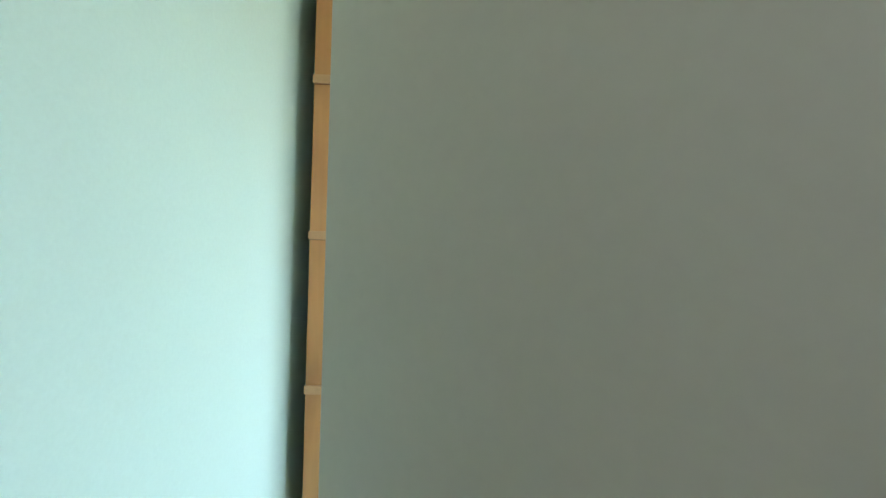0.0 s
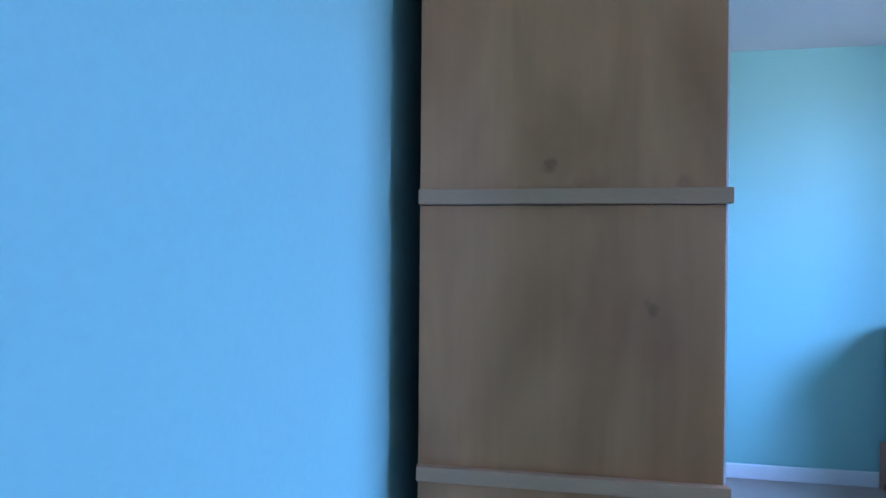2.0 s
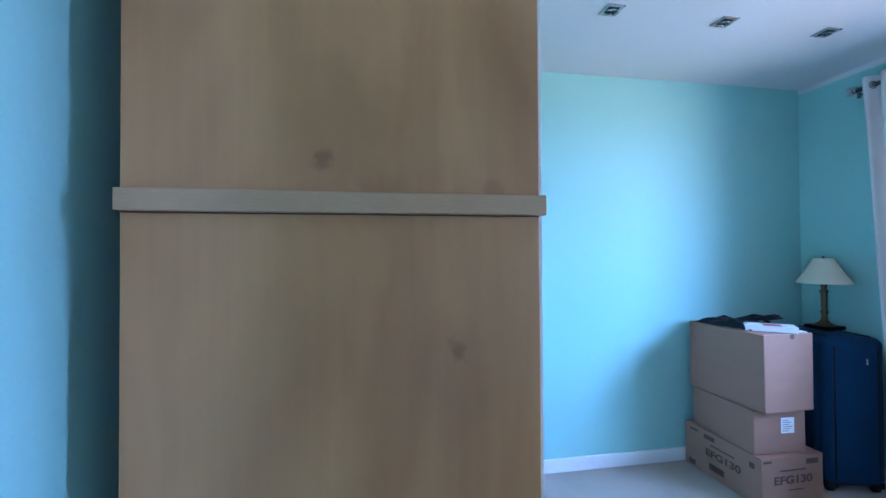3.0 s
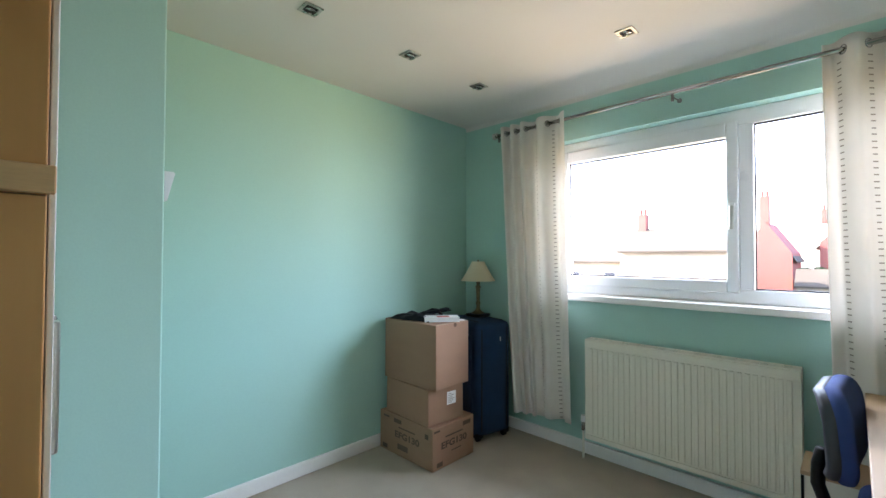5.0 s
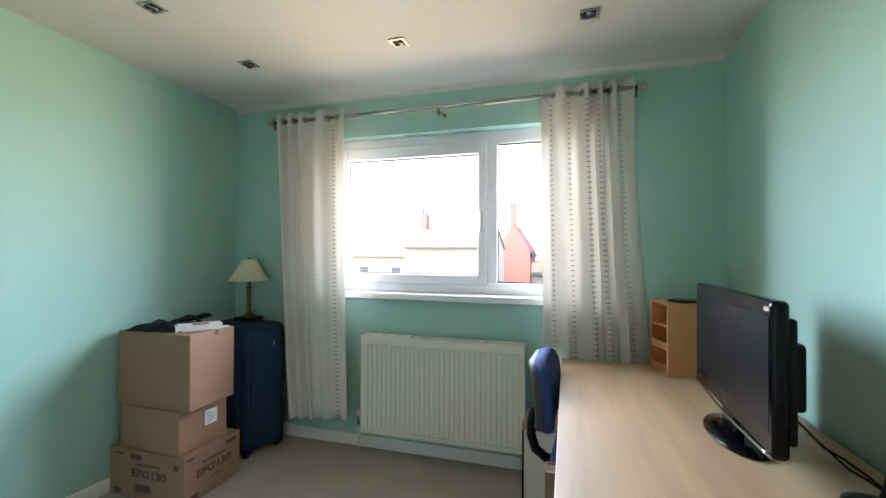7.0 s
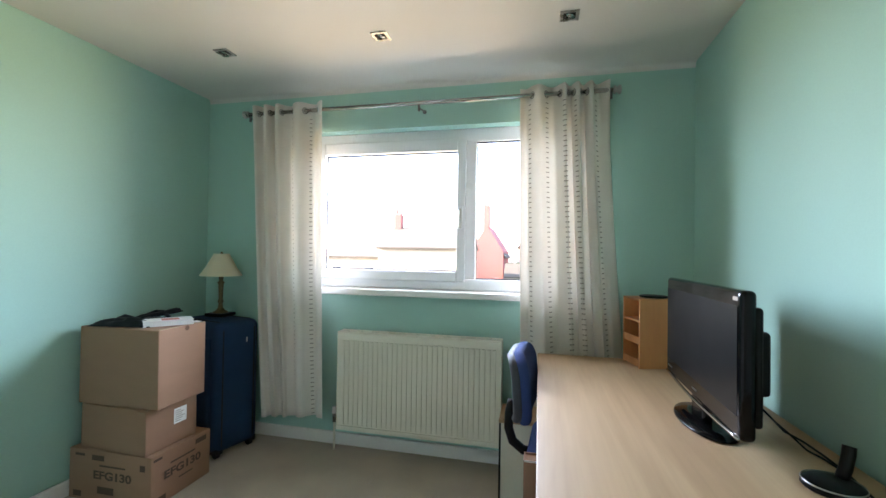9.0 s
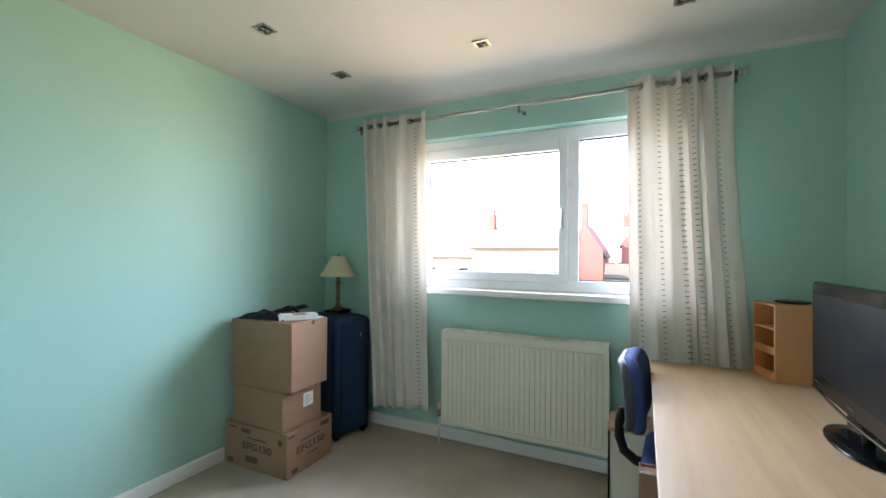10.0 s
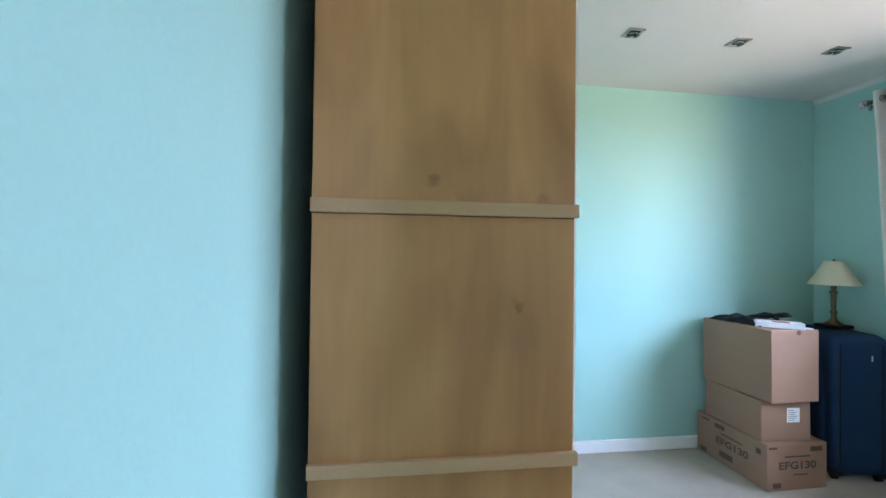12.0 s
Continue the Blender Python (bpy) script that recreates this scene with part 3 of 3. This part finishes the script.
big, ba, bc, bh = carton("cardboard_box", "brown printed cardboard carton on the carpet, bottom of a stack", 1.603, 1.985, 1.870, 2.385, 0, 0.256, 0.5)
FRONT, SIDE = lambda x, z: pose(x, -bc - 0.0012, z, 90, 0, 0), lambda y, z: pose(-ba - 0.0012, y, z, 90, 0, -90)
words("EFG130", 0.063, SIDE(-0.02, 0.135), INK, big, label="dark printed letters")
words("EFG130", 0.063, FRONT(0.0, 0.135), INK, big, label="dark printed letters")
for y, z, w2, h2 in ((0.02, 0.062, 0.10, 0.035), (0.185, 0.23, 0.06, 0.012), (0.07, 0.222, 0.075, 0.026), (0.20, 0.03, 0.05, 0.028), (-0.02, 0.185, 0.16, 0.008), (-0.205, 0.20, 0.03, 0.03)):
    part("printed_bar", box(-ba - 0.0016, -ba - 0.0006, y - w2 / 2, y + w2 / 2, z - h2 / 2, z + h2 / 2), INK, big)
for x, z, w2, h2 in ((-0.155, 0.235, 0.05, 0.012), (0.12, 0.222, 0.075, 0.026), (-0.13, 0.03, 0.05, 0.028), (0.0, 0.185, 0.16, 0.008), (0.02, 0.085, 0.09, 0.006)):
    part("printed_bar", box(x - w2 / 2, x + w2 / 2, -bc - 0.0016, -bc - 0.0006, z - h2 / 2, z + h2 / 2), INK, big)
mid, ma, mc, mh = carton("cardboard_box", "plain brown cardboard carton with white address label, mid-stack", 1.615, 1.915, 1.900, 2.338, 0.257, 0.480, -2.5)
part("label_sheet", box(0.005, 0.082, -mc - 0.0022, -mc - 0.0010, 0.105, 0.185), PAPER, mid, "white printed address label")
for k in range(6):
    part("printed_bar", box(0.012, 0.045 + 0.03 * ((k * 7) % 5) / 5, -mc - 0.0030, -mc - 0.0023, 0.115 + k * 0.011, 0.119 + k * 0.011), STITCH, mid)
topb, ta, tcc, th = carton("cardboard_box", "plain brown cardboard carton, top of a stack", 1.625, 1.930, 1.868, 2.362, 0.481, 0.880, 0.8)
part("flap_line", box(-ta + 0.01, ta - 0.01, -0.002, 0.002, th, th + 0.002), CARD_IN, topb)
part("thumb_notch", moved(lathe([(0.014, 0), (0.014, 0.0008)], 20), pose(0.02, -tcc - 0.0006, th - 0.012, 90, 0, 0)), JOINT, topb, "dark half-round thumb notch")
# pale strip: the worn edge, with its highlight put into the colour
part("worn_lit_edge", box(-ta + 0.004, ta - 0.004, -tcc + 0.001, -tcc + 0.008, th, th + 0.003, 0.001), CARD_IN, topb)

bag = bmesh.new()
bmesh.ops.create_grid(bag, x_segments=24, y_segments=24, size=0.5)
for v in bag.verts:
    x, y = v.co.x * 2, v.co.y * 2
    r = max(abs(x), abs(y))
    hgt = (1 - r ** 4) * (0.030 + 0.020 * noise.noise(Vector((x * 2.2, y * 2.2, 1)))) + max(0, noise.noise(Vector((x * 5, y * 5, 4)))) * 0.02 * (1 - r ** 2)
    v.co = Vector((x * 0.115 + 0.012 * noise.noise(Vector((y * 3, x, 7))), y * 0.165 + 0.015 * noise.noise(Vector((x * 3, y, 2))), max(0.002, hgt)))
bmesh.ops.solidify(bag, geom=bag.faces[:], thickness=0.002)
bag_ob = solid("bag", bag, NAVY_TRIM, "crumpled black cloth bag on the top carton", "bag", smooth=True)
bag_ob.matrix_basis = pose(1.755, 2.165, 0.8835, 0, 0, 12)
flap = bmesh.new()
bmesh.ops.create_grid(flap, x_segments=10, y_segments=6, size=0.5)
for v in flap.verts:
    x, y = v.co.x * 2, v.co.y * 2
    v.co = Vector((1.80 + 0.13 * x, 2.16 - 0.10 * x + 0.035 * y, 0.895 + 0.055 * (x + 1) / 2 + 0.012 * noise.noise(Vector((x * 2, y * 2, 3))) - 0.012 * y * y))
bmesh.ops.solidify(flap, geom=flap.faces[:], thickness=0.006)
fob = new("flap", mesh_of("flap", flap, NAVY_TRIM, True))
fob.parent = bag_ob
fob.matrix_parent_inverse = bag_ob.matrix_basis.inverted()
strap = bmesh.new()
tube([(1.84, 2.02, 0.885), (1.86, 2.05, 0.91), (1.88, 2.11, 0.932), (1.89, 2.17, 0.93), (1.86, 2.22, 0.905), (1.82, 2.26, 0.886)], 0.011, 8, bm=strap)
sob = new("handle", mesh_of("handle", strap, NAVY_TRIM, True))
sob.parent = bag_ob
sob.matrix_parent_inverse = bag_ob.matrix_basis.inverted()
book = thing("book", "white-edged paperback book with a pale red cover", "book", (1.785, 1.978, 0.8835), -38)
part("pages", box(-0.112, 0.112, -0.058, 0.058, 0.002, 0.026), PAPER, book)
part("cover", box(-0.114, 0.114, -0.060, 0.060, 0.0262, 0.0285, 0.0008), PAPER, book)
part("cover_print", box(-0.03, 0.05, -0.045, 0.03, 0.0286, 0.0292), RED, book, "pale red cover picture")
part("back_cover", box(-0.114, 0.114, -0.060, 0.060, 0, 0.0018), PAPER, book)
solid("paper_slip", moved(box(-0.03, 0.03, -0.02, 0.02, 0, 0.004), pose(1.885, 1.905, 0.8835, 0, 0, -10)), PAPER, "small white slip of paper on the carton", "paper")

# ---- suitcase and lamp ----
case = thing("suitcase", "large navy fabric suitcase standing upright", "suitcase", (2.292, 2.114, 0), -15)
sx, sy, sh = 0.155, 0.235, 0.838
b = box(-sx, sx, -sy, sy, 0.035, sh, 0.045, 5)
part("shell", b, NAVY, case, smooth=True)
part("front_pocket", box(-sx - 0.022, -sx + 0.02, -sy + 0.05, sy - 0.04, 0.09, sh - 0.09, 0.018, 3), NAVY, case, smooth=True)
for x in (-sx + 0.046, sx - 0.046):
    pts = [(x, -sy - 0.001, 0.08), (x, -sy - 0.001, sh - 0.05), (x, -sy + 0.045, sh + 0.0005), (x, sy - 0.045, sh + 0.0005), (x, sy + 0.001, sh - 0.05), (x, sy + 0.001, 0.08)]
    part("piping", tube(pts, 0.004, 8), NAVY_TRIM, case, smooth=True)
part("zip_pull", box(0.05, 0.056, -sy - 0.0045, -sy - 0.001, sh - 0.14, sh - 0.11), STEEL, case, "small metal zip pull")
for x in (-sx + 0.04, sx - 0.04):
    for y in (-sy + 0.04, sy - 0.04):
        part("wheel", rod((x - 0.012, y, 0.024), (x + 0.012, y, 0.024), 0.0238, sides=20), NAVY_TRIM, case)
        part("wheel_housing", box(x - 0.03, x + 0.03, y - 0.032, y + 0.032, 0.026, 0.07, 0.01), NAVY_TRIM, case)

lamp = thing("table_lamp", "brass table lamp with a cream empire shade on the suitcase", "lamp", (2.345, 2.132, 0.8445))
part("base", box(-0.068, 0.068, -0.068, 0.068, 0, 0.022, 0.005), BLACK, lamp, "square dark base")
part("stem", lathe([(0.050, 0.0222), (0.046, 0.030), (0.028, 0.040), (0.016, 0.055), (0.013, 0.085), (0.020, 0.10), (0.013, 0.112), (0.015, 0.17), (0.017, 0.215), (0.024, 0.225), (0.012, 0.238), (0.016, 0.262), (0.008, 0.275)], 28), BRASS, lamp, smooth=True)
part("shade", lathe([(0.130, 0.272), (0.131, 0.277), (0.099, 0.325), (0.070, 0.380), (0.050, 0.418), (0.049, 0.422), (0.0475, 0.418), (0.068, 0.379), (0.097, 0.324), (0.128, 0.276), (0.130, 0.272)], 40, close=False), SHADE, lamp, "cream cloth shade", True)
part("finial", lathe([(0.006, 0.414), (0.009, 0.424), (0.004, 0.436)], 16), BRASS, lamp, smooth=True)
part("harp", tube([(0, 0, 0.27), (0.03, 0, 0.31), (0.03, 0, 0.38), (0, 0, 0.418)], 0.002, 6), BRASS, lamp)
part("bulb", lathe([(0.012, 0.276), (0.014, 0.29), (0.026, 0.325), (0.02, 0.35), (0.004, 0.36)], 20), PAPER, lamp, "white bulb, unlit", True)

# ---- desk ----
DT, dx0, dx1, dy0, dy1 = 0.734, 0.38, 2.352, YB + 0.018, 0.024
desk = thing("desk", "long pale maple-effect desk along the wall", "desk", (dx0, dy0, 0))
L, W = dx1 - dx0, dy1 - dy0
part("desktop", box(0, L, 0, W, DT - 0.030, DT, 0.003), DESKTOP, desk)
for x in (0.02, L - 0.290):
    part("leg_panel", box(x, x + 0.025, 0.04, W - 0.20, 0.001, DT - 0.031, 0.002), DESKTOP, desk)
part("modesty_panel", box(0.046, L - 0.291, 0.06, 0.078, 0.35, DT - 0.031), DESKTOP, desk)

# ---- rack on the desk ----
rack = thing("desk_rack", "small orange pine rack with three pigeonholes", "rack", (2.142, -0.466, DT + 0.0005), 15)
rw, rd, rh = 0.175, 0.205, 0.345
part("side", box(0, 0.010, -rd, 0, 0, rh, 0.001), PINE, rack)
part("side", box(rw - 0.010, rw, -rd, 0, 0, rh, 0.001), PINE, rack)
for z in (0.006, 0.118, 0.228, rh - 0.010):
    part("shelf", box(0.0105, rw - 0.0105, -rd + 0.008, -0.002, z, z + 0.009), PINE, rack)
part("back", box(0.0105, rw - 0.0105, -rd, -rd + 0.006, 0.004, rh - 0.002), PINE, rack)
for z in (0.0155, 0.1275):
    part("lip", box(0.0105, rw - 0.0105, -0.008, -0.002, z, z + 0.025), PINE, rack)
dish = thing("tin_lid", "flat round black lid on the pine rack", "lid", (2.255, -0.555, DT + rh + 0.001))
part("disc", lathe([(0.055, 0), (0.066, 0.002), (0.067, 0.009), (0.060, 0.011), (0.02, 0.010)], 32), BLACK, dish, smooth=True)

# ---- television ----
tx, ty = 1.488, -0.514
tv = thing("television", "gloss black flat-screen television on an oval stand", "television", (tx, ty, DT + 0.0005), -1.8)
tw, t0, t1 = 0.357, 0.078, 0.469
b = box(-tw, tw, -0.022, 0.018, t0, t1, 0.014, 4)
for v in b.verts:       # the lower edge bows gently
    if v.co.z < t0 + 0.03:
        v.co.z -= 0.012 * (1 - (v.co.x / tw) ** 2)
part("bezel", b, GLOSSBLACK, tv)
part("screen", box(-tw + 0.016, tw - 0.020, 0.0185, 0.0200, t0 + 0.062, t1 - 0.042), SCREEN, tv, "dark matt screen")
part("silver_trim", tube([(-tw + 0.008 + k * (2 * tw - 0.016) / 16, 0.017 + 0.003 * math.sin(math.pi * k / 16), t0 + 0.006 - 0.012 * math.sin(math.pi * k / 16)) for k in range(17)], 0.005, 8), CHROME, tv, "silver strip along the lower edge", True)
part("back_shell", box(-tw + 0.02, tw - 0.03, -0.045, -0.0225, t0 + 0.03, t1 - 0.045, 0.010, 3), BLACK, tv)
b = box(-tw + 0.08, tw - 0.10, -0.088, -0.0455, 0.175, 0.352, 0.012, 3)
part("back_box", b, BLACK, tv)
part("speaker_bulge", moved(lathe([(1.0, 0), (0.97, 0.006), (0.80, 0.012), (0.30, 0.015)], 28), pose(0.0, -0.0885, 0.255, 90, 0, 0) @ Matrix.Diagonal((0.22, 0.075, 1, 1))), BLACK, tv, smooth=True)
part("badge", box(-0.024, 0.024, 0.0185, 0.0190, t0 + 0.026, t0 + 0.032), GUNMETAL, tv)
part("badge", box(tw - 0.09, tw - 0.03, 0.0185, 0.0190, t0 + 0.030, t0 + 0.036), GUNMETAL, tv)
# highlight on the glossy corner, put in as a small steel patch
part("gloss_highlight", box(-tw + 0.016, -tw + 0.046, 0.0185, 0.0192, t1 - 0.028, t1 - 0.018), STEEL, tv, "small silvery patch standing in for a gloss highlight")
part("neck", box(-0.06, 0.06, -0.020, 0.010, 0.012, t0 + 0.05, 0.008), GLOSSBLACK, tv)
part("stand", moved(lathe([(0.95, 0), (1.0, 0.003), (0.98, 0.008), (0.6, 0.014), (0.1, 0.016)], 40), pose(0.0, -0.015, 0) @ Matrix.Diagonal((0.178, 0.085, 1, 1))), GLOSSBLACK, tv, smooth=True)
cable = thing("cable", "black cable trailing behind the television", "cable", (0, 0, DT))
part("lead", tube([(1.47 + 0.12 * math.sin(k * 0.55) - 0.045 * k, -0.66 - 0.10 * math.sin(k * 0.33), 0.005 + 0.09 * max(0, 1 - k / 3.0)) for k in range(13)], 0.0035, 6), BLACK, cable, smooth=True)
part("lead", tube([(1.42 - 0.05 * k, -0.69 - 0.06 * math.sin(k * 0.4), 0.005 + 0.05 * max(0, 1 - k / 2.0)) for k in range(9)], 0.003, 6), BLACK, cable, smooth=True)
stand = thing("gooseneck_stand", "small dark grey stand with a round base on the desk", "stand", (1.105, -0.672, DT + 0.0005))
part("base", lathe([(0.058, 0), (0.062, 0.004), (0.060, 0.014), (0.045, 0.024), (0.015, 0.030)], 32), BLACK, stand, smooth=True)
part("ring", lathe([(0.0605, 0.0142), (0.0625, 0.016), (0.0605, 0.018)], 32, close=False), STEEL, stand, "metal ring", True)
part("neck", tube([(0.005, -0.02, 0.026), (0.008, -0.030, 0.05), (0.015, -0.04, 0.08), (0.02, -0.045, 0.10)], 0.014, 10), BLACK, stand, smooth=True)

# ---- office chair ----
chair = thing("office_chair", "blue upholstered office chair with dark grey shell at the desk", "chair", (1.90, -0.163, 0), -4)


def pad(w, d, h, round_r, curve=0.0):
    """A rounded cushion, w wide, d thick, h high, bowed by curve."""
    b = bmesh.new()
    bmesh.ops.create_cube(b, size=1, matrix=Matrix.Diagonal((w, d, h, 1)))
    vert = [e for e in b.edges if abs(e.verts[0].co.y - e.verts[1].co.y) > d * 0.9]
    bmesh.ops.bevel(b, geom=vert, offset=round_r, segments=6, affect="EDGES", profile=0.5)
    rim = [e for e in b.edges if abs(e.verts[0].co.y - e.verts[1].co.y) < 1e-5]
    bmesh.ops.bevel(b, geom=rim, offset=d * 0.42, segments=4, affect="EDGES", profile=0.5)
    for v in b.verts:
        v.co.y += curve * (v.co.x / (w / 2)) ** 2
    return b


part("backrest", moved(pad(0.41, 0.050, 0.325, 0.10, -0.045), pose(0, 0.262, 0.696, -5, 0, 0)), BLUE, chair, smooth=True)
part("back_shell", moved(pad(0.40, 0.040, 0.310, 0.10, -0.045), pose(0, 0.295, 0.692, -5, 0, 0)), GREYSHELL, chair, "dark grey plastic back shell", True)
part("back_bar", tube([(0, 0.302, 0.60), (0, 0.316, 0.54), (0, 0.318, 0.47), (0, 0.298, 0.41), (0, 0.25, 0.375), (0, 0.12, 0.360), (0, 0.0, 0.360)], 0.022, 10), BLACK, chair, smooth=True)
part("seat", moved(pad(0.45, 0.075, 0.40, 0.09), pose(0, 0.020, 0.420, 90, 0, 0)), BLUE, chair, smooth=True)
part("seat_pan", box(-0.20, 0.20, -0.20, 0.17, 0.360, 0.382, 0.008), GREYSHELL, chair)
part("gas_column", rod((0, 0, 0.10), (0, 0, 0.359), 0.024), BLACK, chair, smooth=True)
part("hub", rod((0, 0, 0.07), (0, 0, 0.12), 0.045), BLACK, chair)
for k in range(5):
    a = math.radians(72 * k + 20)
    c, s = math.cos(a), math.sin(a)
    leg = part("leg", rod((0.03 * c, 0.03 * s, 0.095), (0.23 * c, 0.23 * s, 0.07), 0.022, r2=0.015), BLACK, chair)
    part("castor", rod((0.23 * c - 0.02 * s, 0.23 * s + 0.02 * c, 0.027), (0.23 * c + 0.02 * s, 0.23 * s - 0.02 * c, 0.027), 0.0265, sides=20), BLACK, leg)

# ---- things under the desk ----
ped = thing("cabinet", "low pale beige cabinet with a light wood top", "cabinet", (2.13, -0.18, 0))
part("body", box(0, 0.24, 0, 0.395, 0.001, 0.405, 0.003), CREAM, ped)
part("top", box(-0.004, 0.244, -0.004, 0.399, 0.4055, 0.423, 0.002), DESKTOP, ped, "light wood top")
part("edge_trim", box(-0.006, -0.0005, 0.387, 0.397, 0.001, 0.404), BLACK, ped, "dark corner edging")
cb = thing("cardboard_box", "narrow closed brown cardboard box on the carpet under the desk", "box", (1.525, -0.22, 0), 0)
for x0, x1, y0, y1 in ((-0.035, 0.035, 0.285, 0.290), (-0.035, 0.035, -0.02, -0.015), (-0.035, -0.030, -0.0148, 0.2848), (0.030, 0.035, -0.0148, 0.2848)):
    part("panel", box(x0, x1, y0, y1, 0.005, 0.53), CARD, cb)
part("bottom", box(-0.029, 0.029, -0.0148, 0.2848, 0.001, 0.006), CARD, cb)
part("top_flap", box(-0.0295, 0.0295, -0.0148, 0.2848, 0.515, 0.522), CARD, cb)
part("taped_edge", box(-0.0362, -0.0352, -0.018, 0.288, 0.524, 0.530), PAPER, cb, "white taped edge")

# ---- white fitting on the wall return ----
sw = thing("wall_hook", "small white plastic fitting on the wall return", "wall fitting", (NX, NY + 0.035, 1.452))
b = box(0.0005, 0.030, -0.02, 0.03, 0, 0.085)
for v in b.verts:
    if v.co.z < 0.01 and v.co.x > 0.01:
        v.co.x = 0.010
bmesh.ops.bevel(b, geom=b.edges[:], offset=0.003, segments=2, affect="EDGES")
part("cover", b, UPVC, sw)

# ---- outside ----
GZ = -2.9
solid("ground", box(-400, 400, -400, 400, GZ - 0.5, GZ), GROUND, "yards and road seen from an upper floor", "ground", "structure")


def house(label, x0, x1, y0, y1, eave, ridge, wall_mat, along="y", chimneys=(), openings=(), drop=0.0):
    """A house with a pitched roof; its ridge runs along the given axis. drop: how far the gables stand above the roof."""
    o = thing("house", label, "house", (x0, y0, GZ))
    w, d, e, r = x1 - x0, y1 - y0, eave - GZ, ridge - GZ
    b = bmesh.new()
    if along == "y":
        prof = [(0, 0), (w, 0), (w, e), (w / 2, r), (0, e)]
        ends = [[b.verts.new((px, py, pz)) for px, pz in prof] for py in (0, d)]
    else:
        prof = [(0, 0), (d, 0), (d, e), (d / 2, r), (0, e)]
        ends = [[b.verts.new((px, py, pz)) for py, pz in prof] for px in (0, w)]
    for k in range(5):
        b.faces.new((ends[0][k], ends[0][(k + 1) % 5], ends[1][(k + 1) % 5], ends[1][k]))
    b.faces.new(ends[0][::-1])
    b.faces.new(ends[1])
    part("wall", b, wall_mat, o)
    b = bmesh.new()
    over, th = 0.25, 0.12
    span = w if along == "y" else d
    ln = d if along == "y" else w
    slope = (r - e) / (span / 2)
    for s in (-1, 1):
        q = [(span / 2 + s * (span / 2 + over), e - over * slope + 0.02), (span / 2, r + 0.02), (span / 2, r + 0.02 + th), (span / 2 + s * (span / 2 + over), e - over * slope + 0.02 + th)]
        vs = []
        for t in ((0.3, ln - 0.3) if drop else (-0.1, ln + 0.1)):
            vs.append([b.verts.new((a, t, z - drop) if along == "y" else (t, a, z - drop)) for a, z in q])
        for k in range(4):
            b.faces.new((vs[0][k], vs[0][(k + 1) % 4], vs[1][(k + 1) % 4], vs[1][k]))
        b.faces.new(vs[0][::-1])
        b.faces.new(vs[1])
    roof = part("roof", b, SLATE, o)
    for cx, cy, top in chimneys:
        c = part("chimney", box(cx - x0 - 0.35, cx - x0 + 0.35, cy - y0 - 0.3, cy - y0 + 0.3, r - 0.8, top - GZ, 0.02), BRICK, roof)
        for k in (-0.15, 0.15):
            pot = lathe([(0.11, 0), (0.09, 0.35), (0.12, 0.37), (0.12, 0.42)], 14)
            pp = new("chimney_pot", mesh_of("chimney_pot", moved(pot, pose(cx - x0, cy - y0 + k, top - GZ)), BRICK))
            pp.parent = roof
    for oy, oz, ow, oh in openings:
        wd = part("window", box(-0.06, 0.02, oy - y0 - ow / 2, oy - y0 + ow / 2, oz - GZ, oz - GZ + oh), UPVC, o)
        part("pane", box(-0.09, -0.065, oy - y0 - ow / 2 + 0.07, oy - y0 + ow / 2 - 0.07, oz - GZ + 0.07, oz - GZ + oh - 0.07), DARKGLASS, wd)
    return o


house("long rendered house with a brown tiled roof", 30, 37, 5.4, 12.0, 1.75, 3.35, RENDER, "y", ((33.5, 11.6, 4.6),), ())
house("terraced rendered houses with a tiled roof", 33, 40, 12.3, 24.0, 1.0, 2.7, RENDER, "y", ((36.5, 22.0, 3.6),), ((14.0, -0.9, 1.0, 1.1), (17.0, -0.9, 1.0, 1.1), (20.5, -0.9, 1.0, 1.1)))
house("tall red brick house with a steep gable and chimney", 40, 47, 3.35, 6.55, 1.65, 4.15, BRICK, "x", ((40.5, 5.0, 6.1),), (), 0.3)
house("red brick house behind a yard", 46, 54, -2.2, 2.1, 2.6, 5.0, BRICK, "x", ((47, 1.7, 5.4),), (), 0.3)
house("low pale rendered outbuilding with a tiled roof", 38, 41, 1.2, 3.0, -0.6, 0.4, RENDER, "y", (), ((2.2, -2.2, 0.8, 0.9),))

hedge = bmesh.new()
rnd = random.Random(4)
for k in range(700):
    c = Vector((rnd.uniform(42.5, 44), rnd.uniform(0.8, 3.2), GZ + rnd.uniform(0.0, 3.4)))
    d = Vector((rnd.gauss(0, 1), rnd.gauss(0, 1), rnd.gauss(0, 1))).normalized()
    u = d.orthogonal().normalized() * rnd.uniform(0.10, 0.25)
    v = d.cross(u)
    hedge.faces.new([hedge.verts.new(c + p) for p in (u, v, -u, -v)])
solid("hedge", hedge, LEAF, "sunlit green hedge between the houses", "hedge", "stuff")
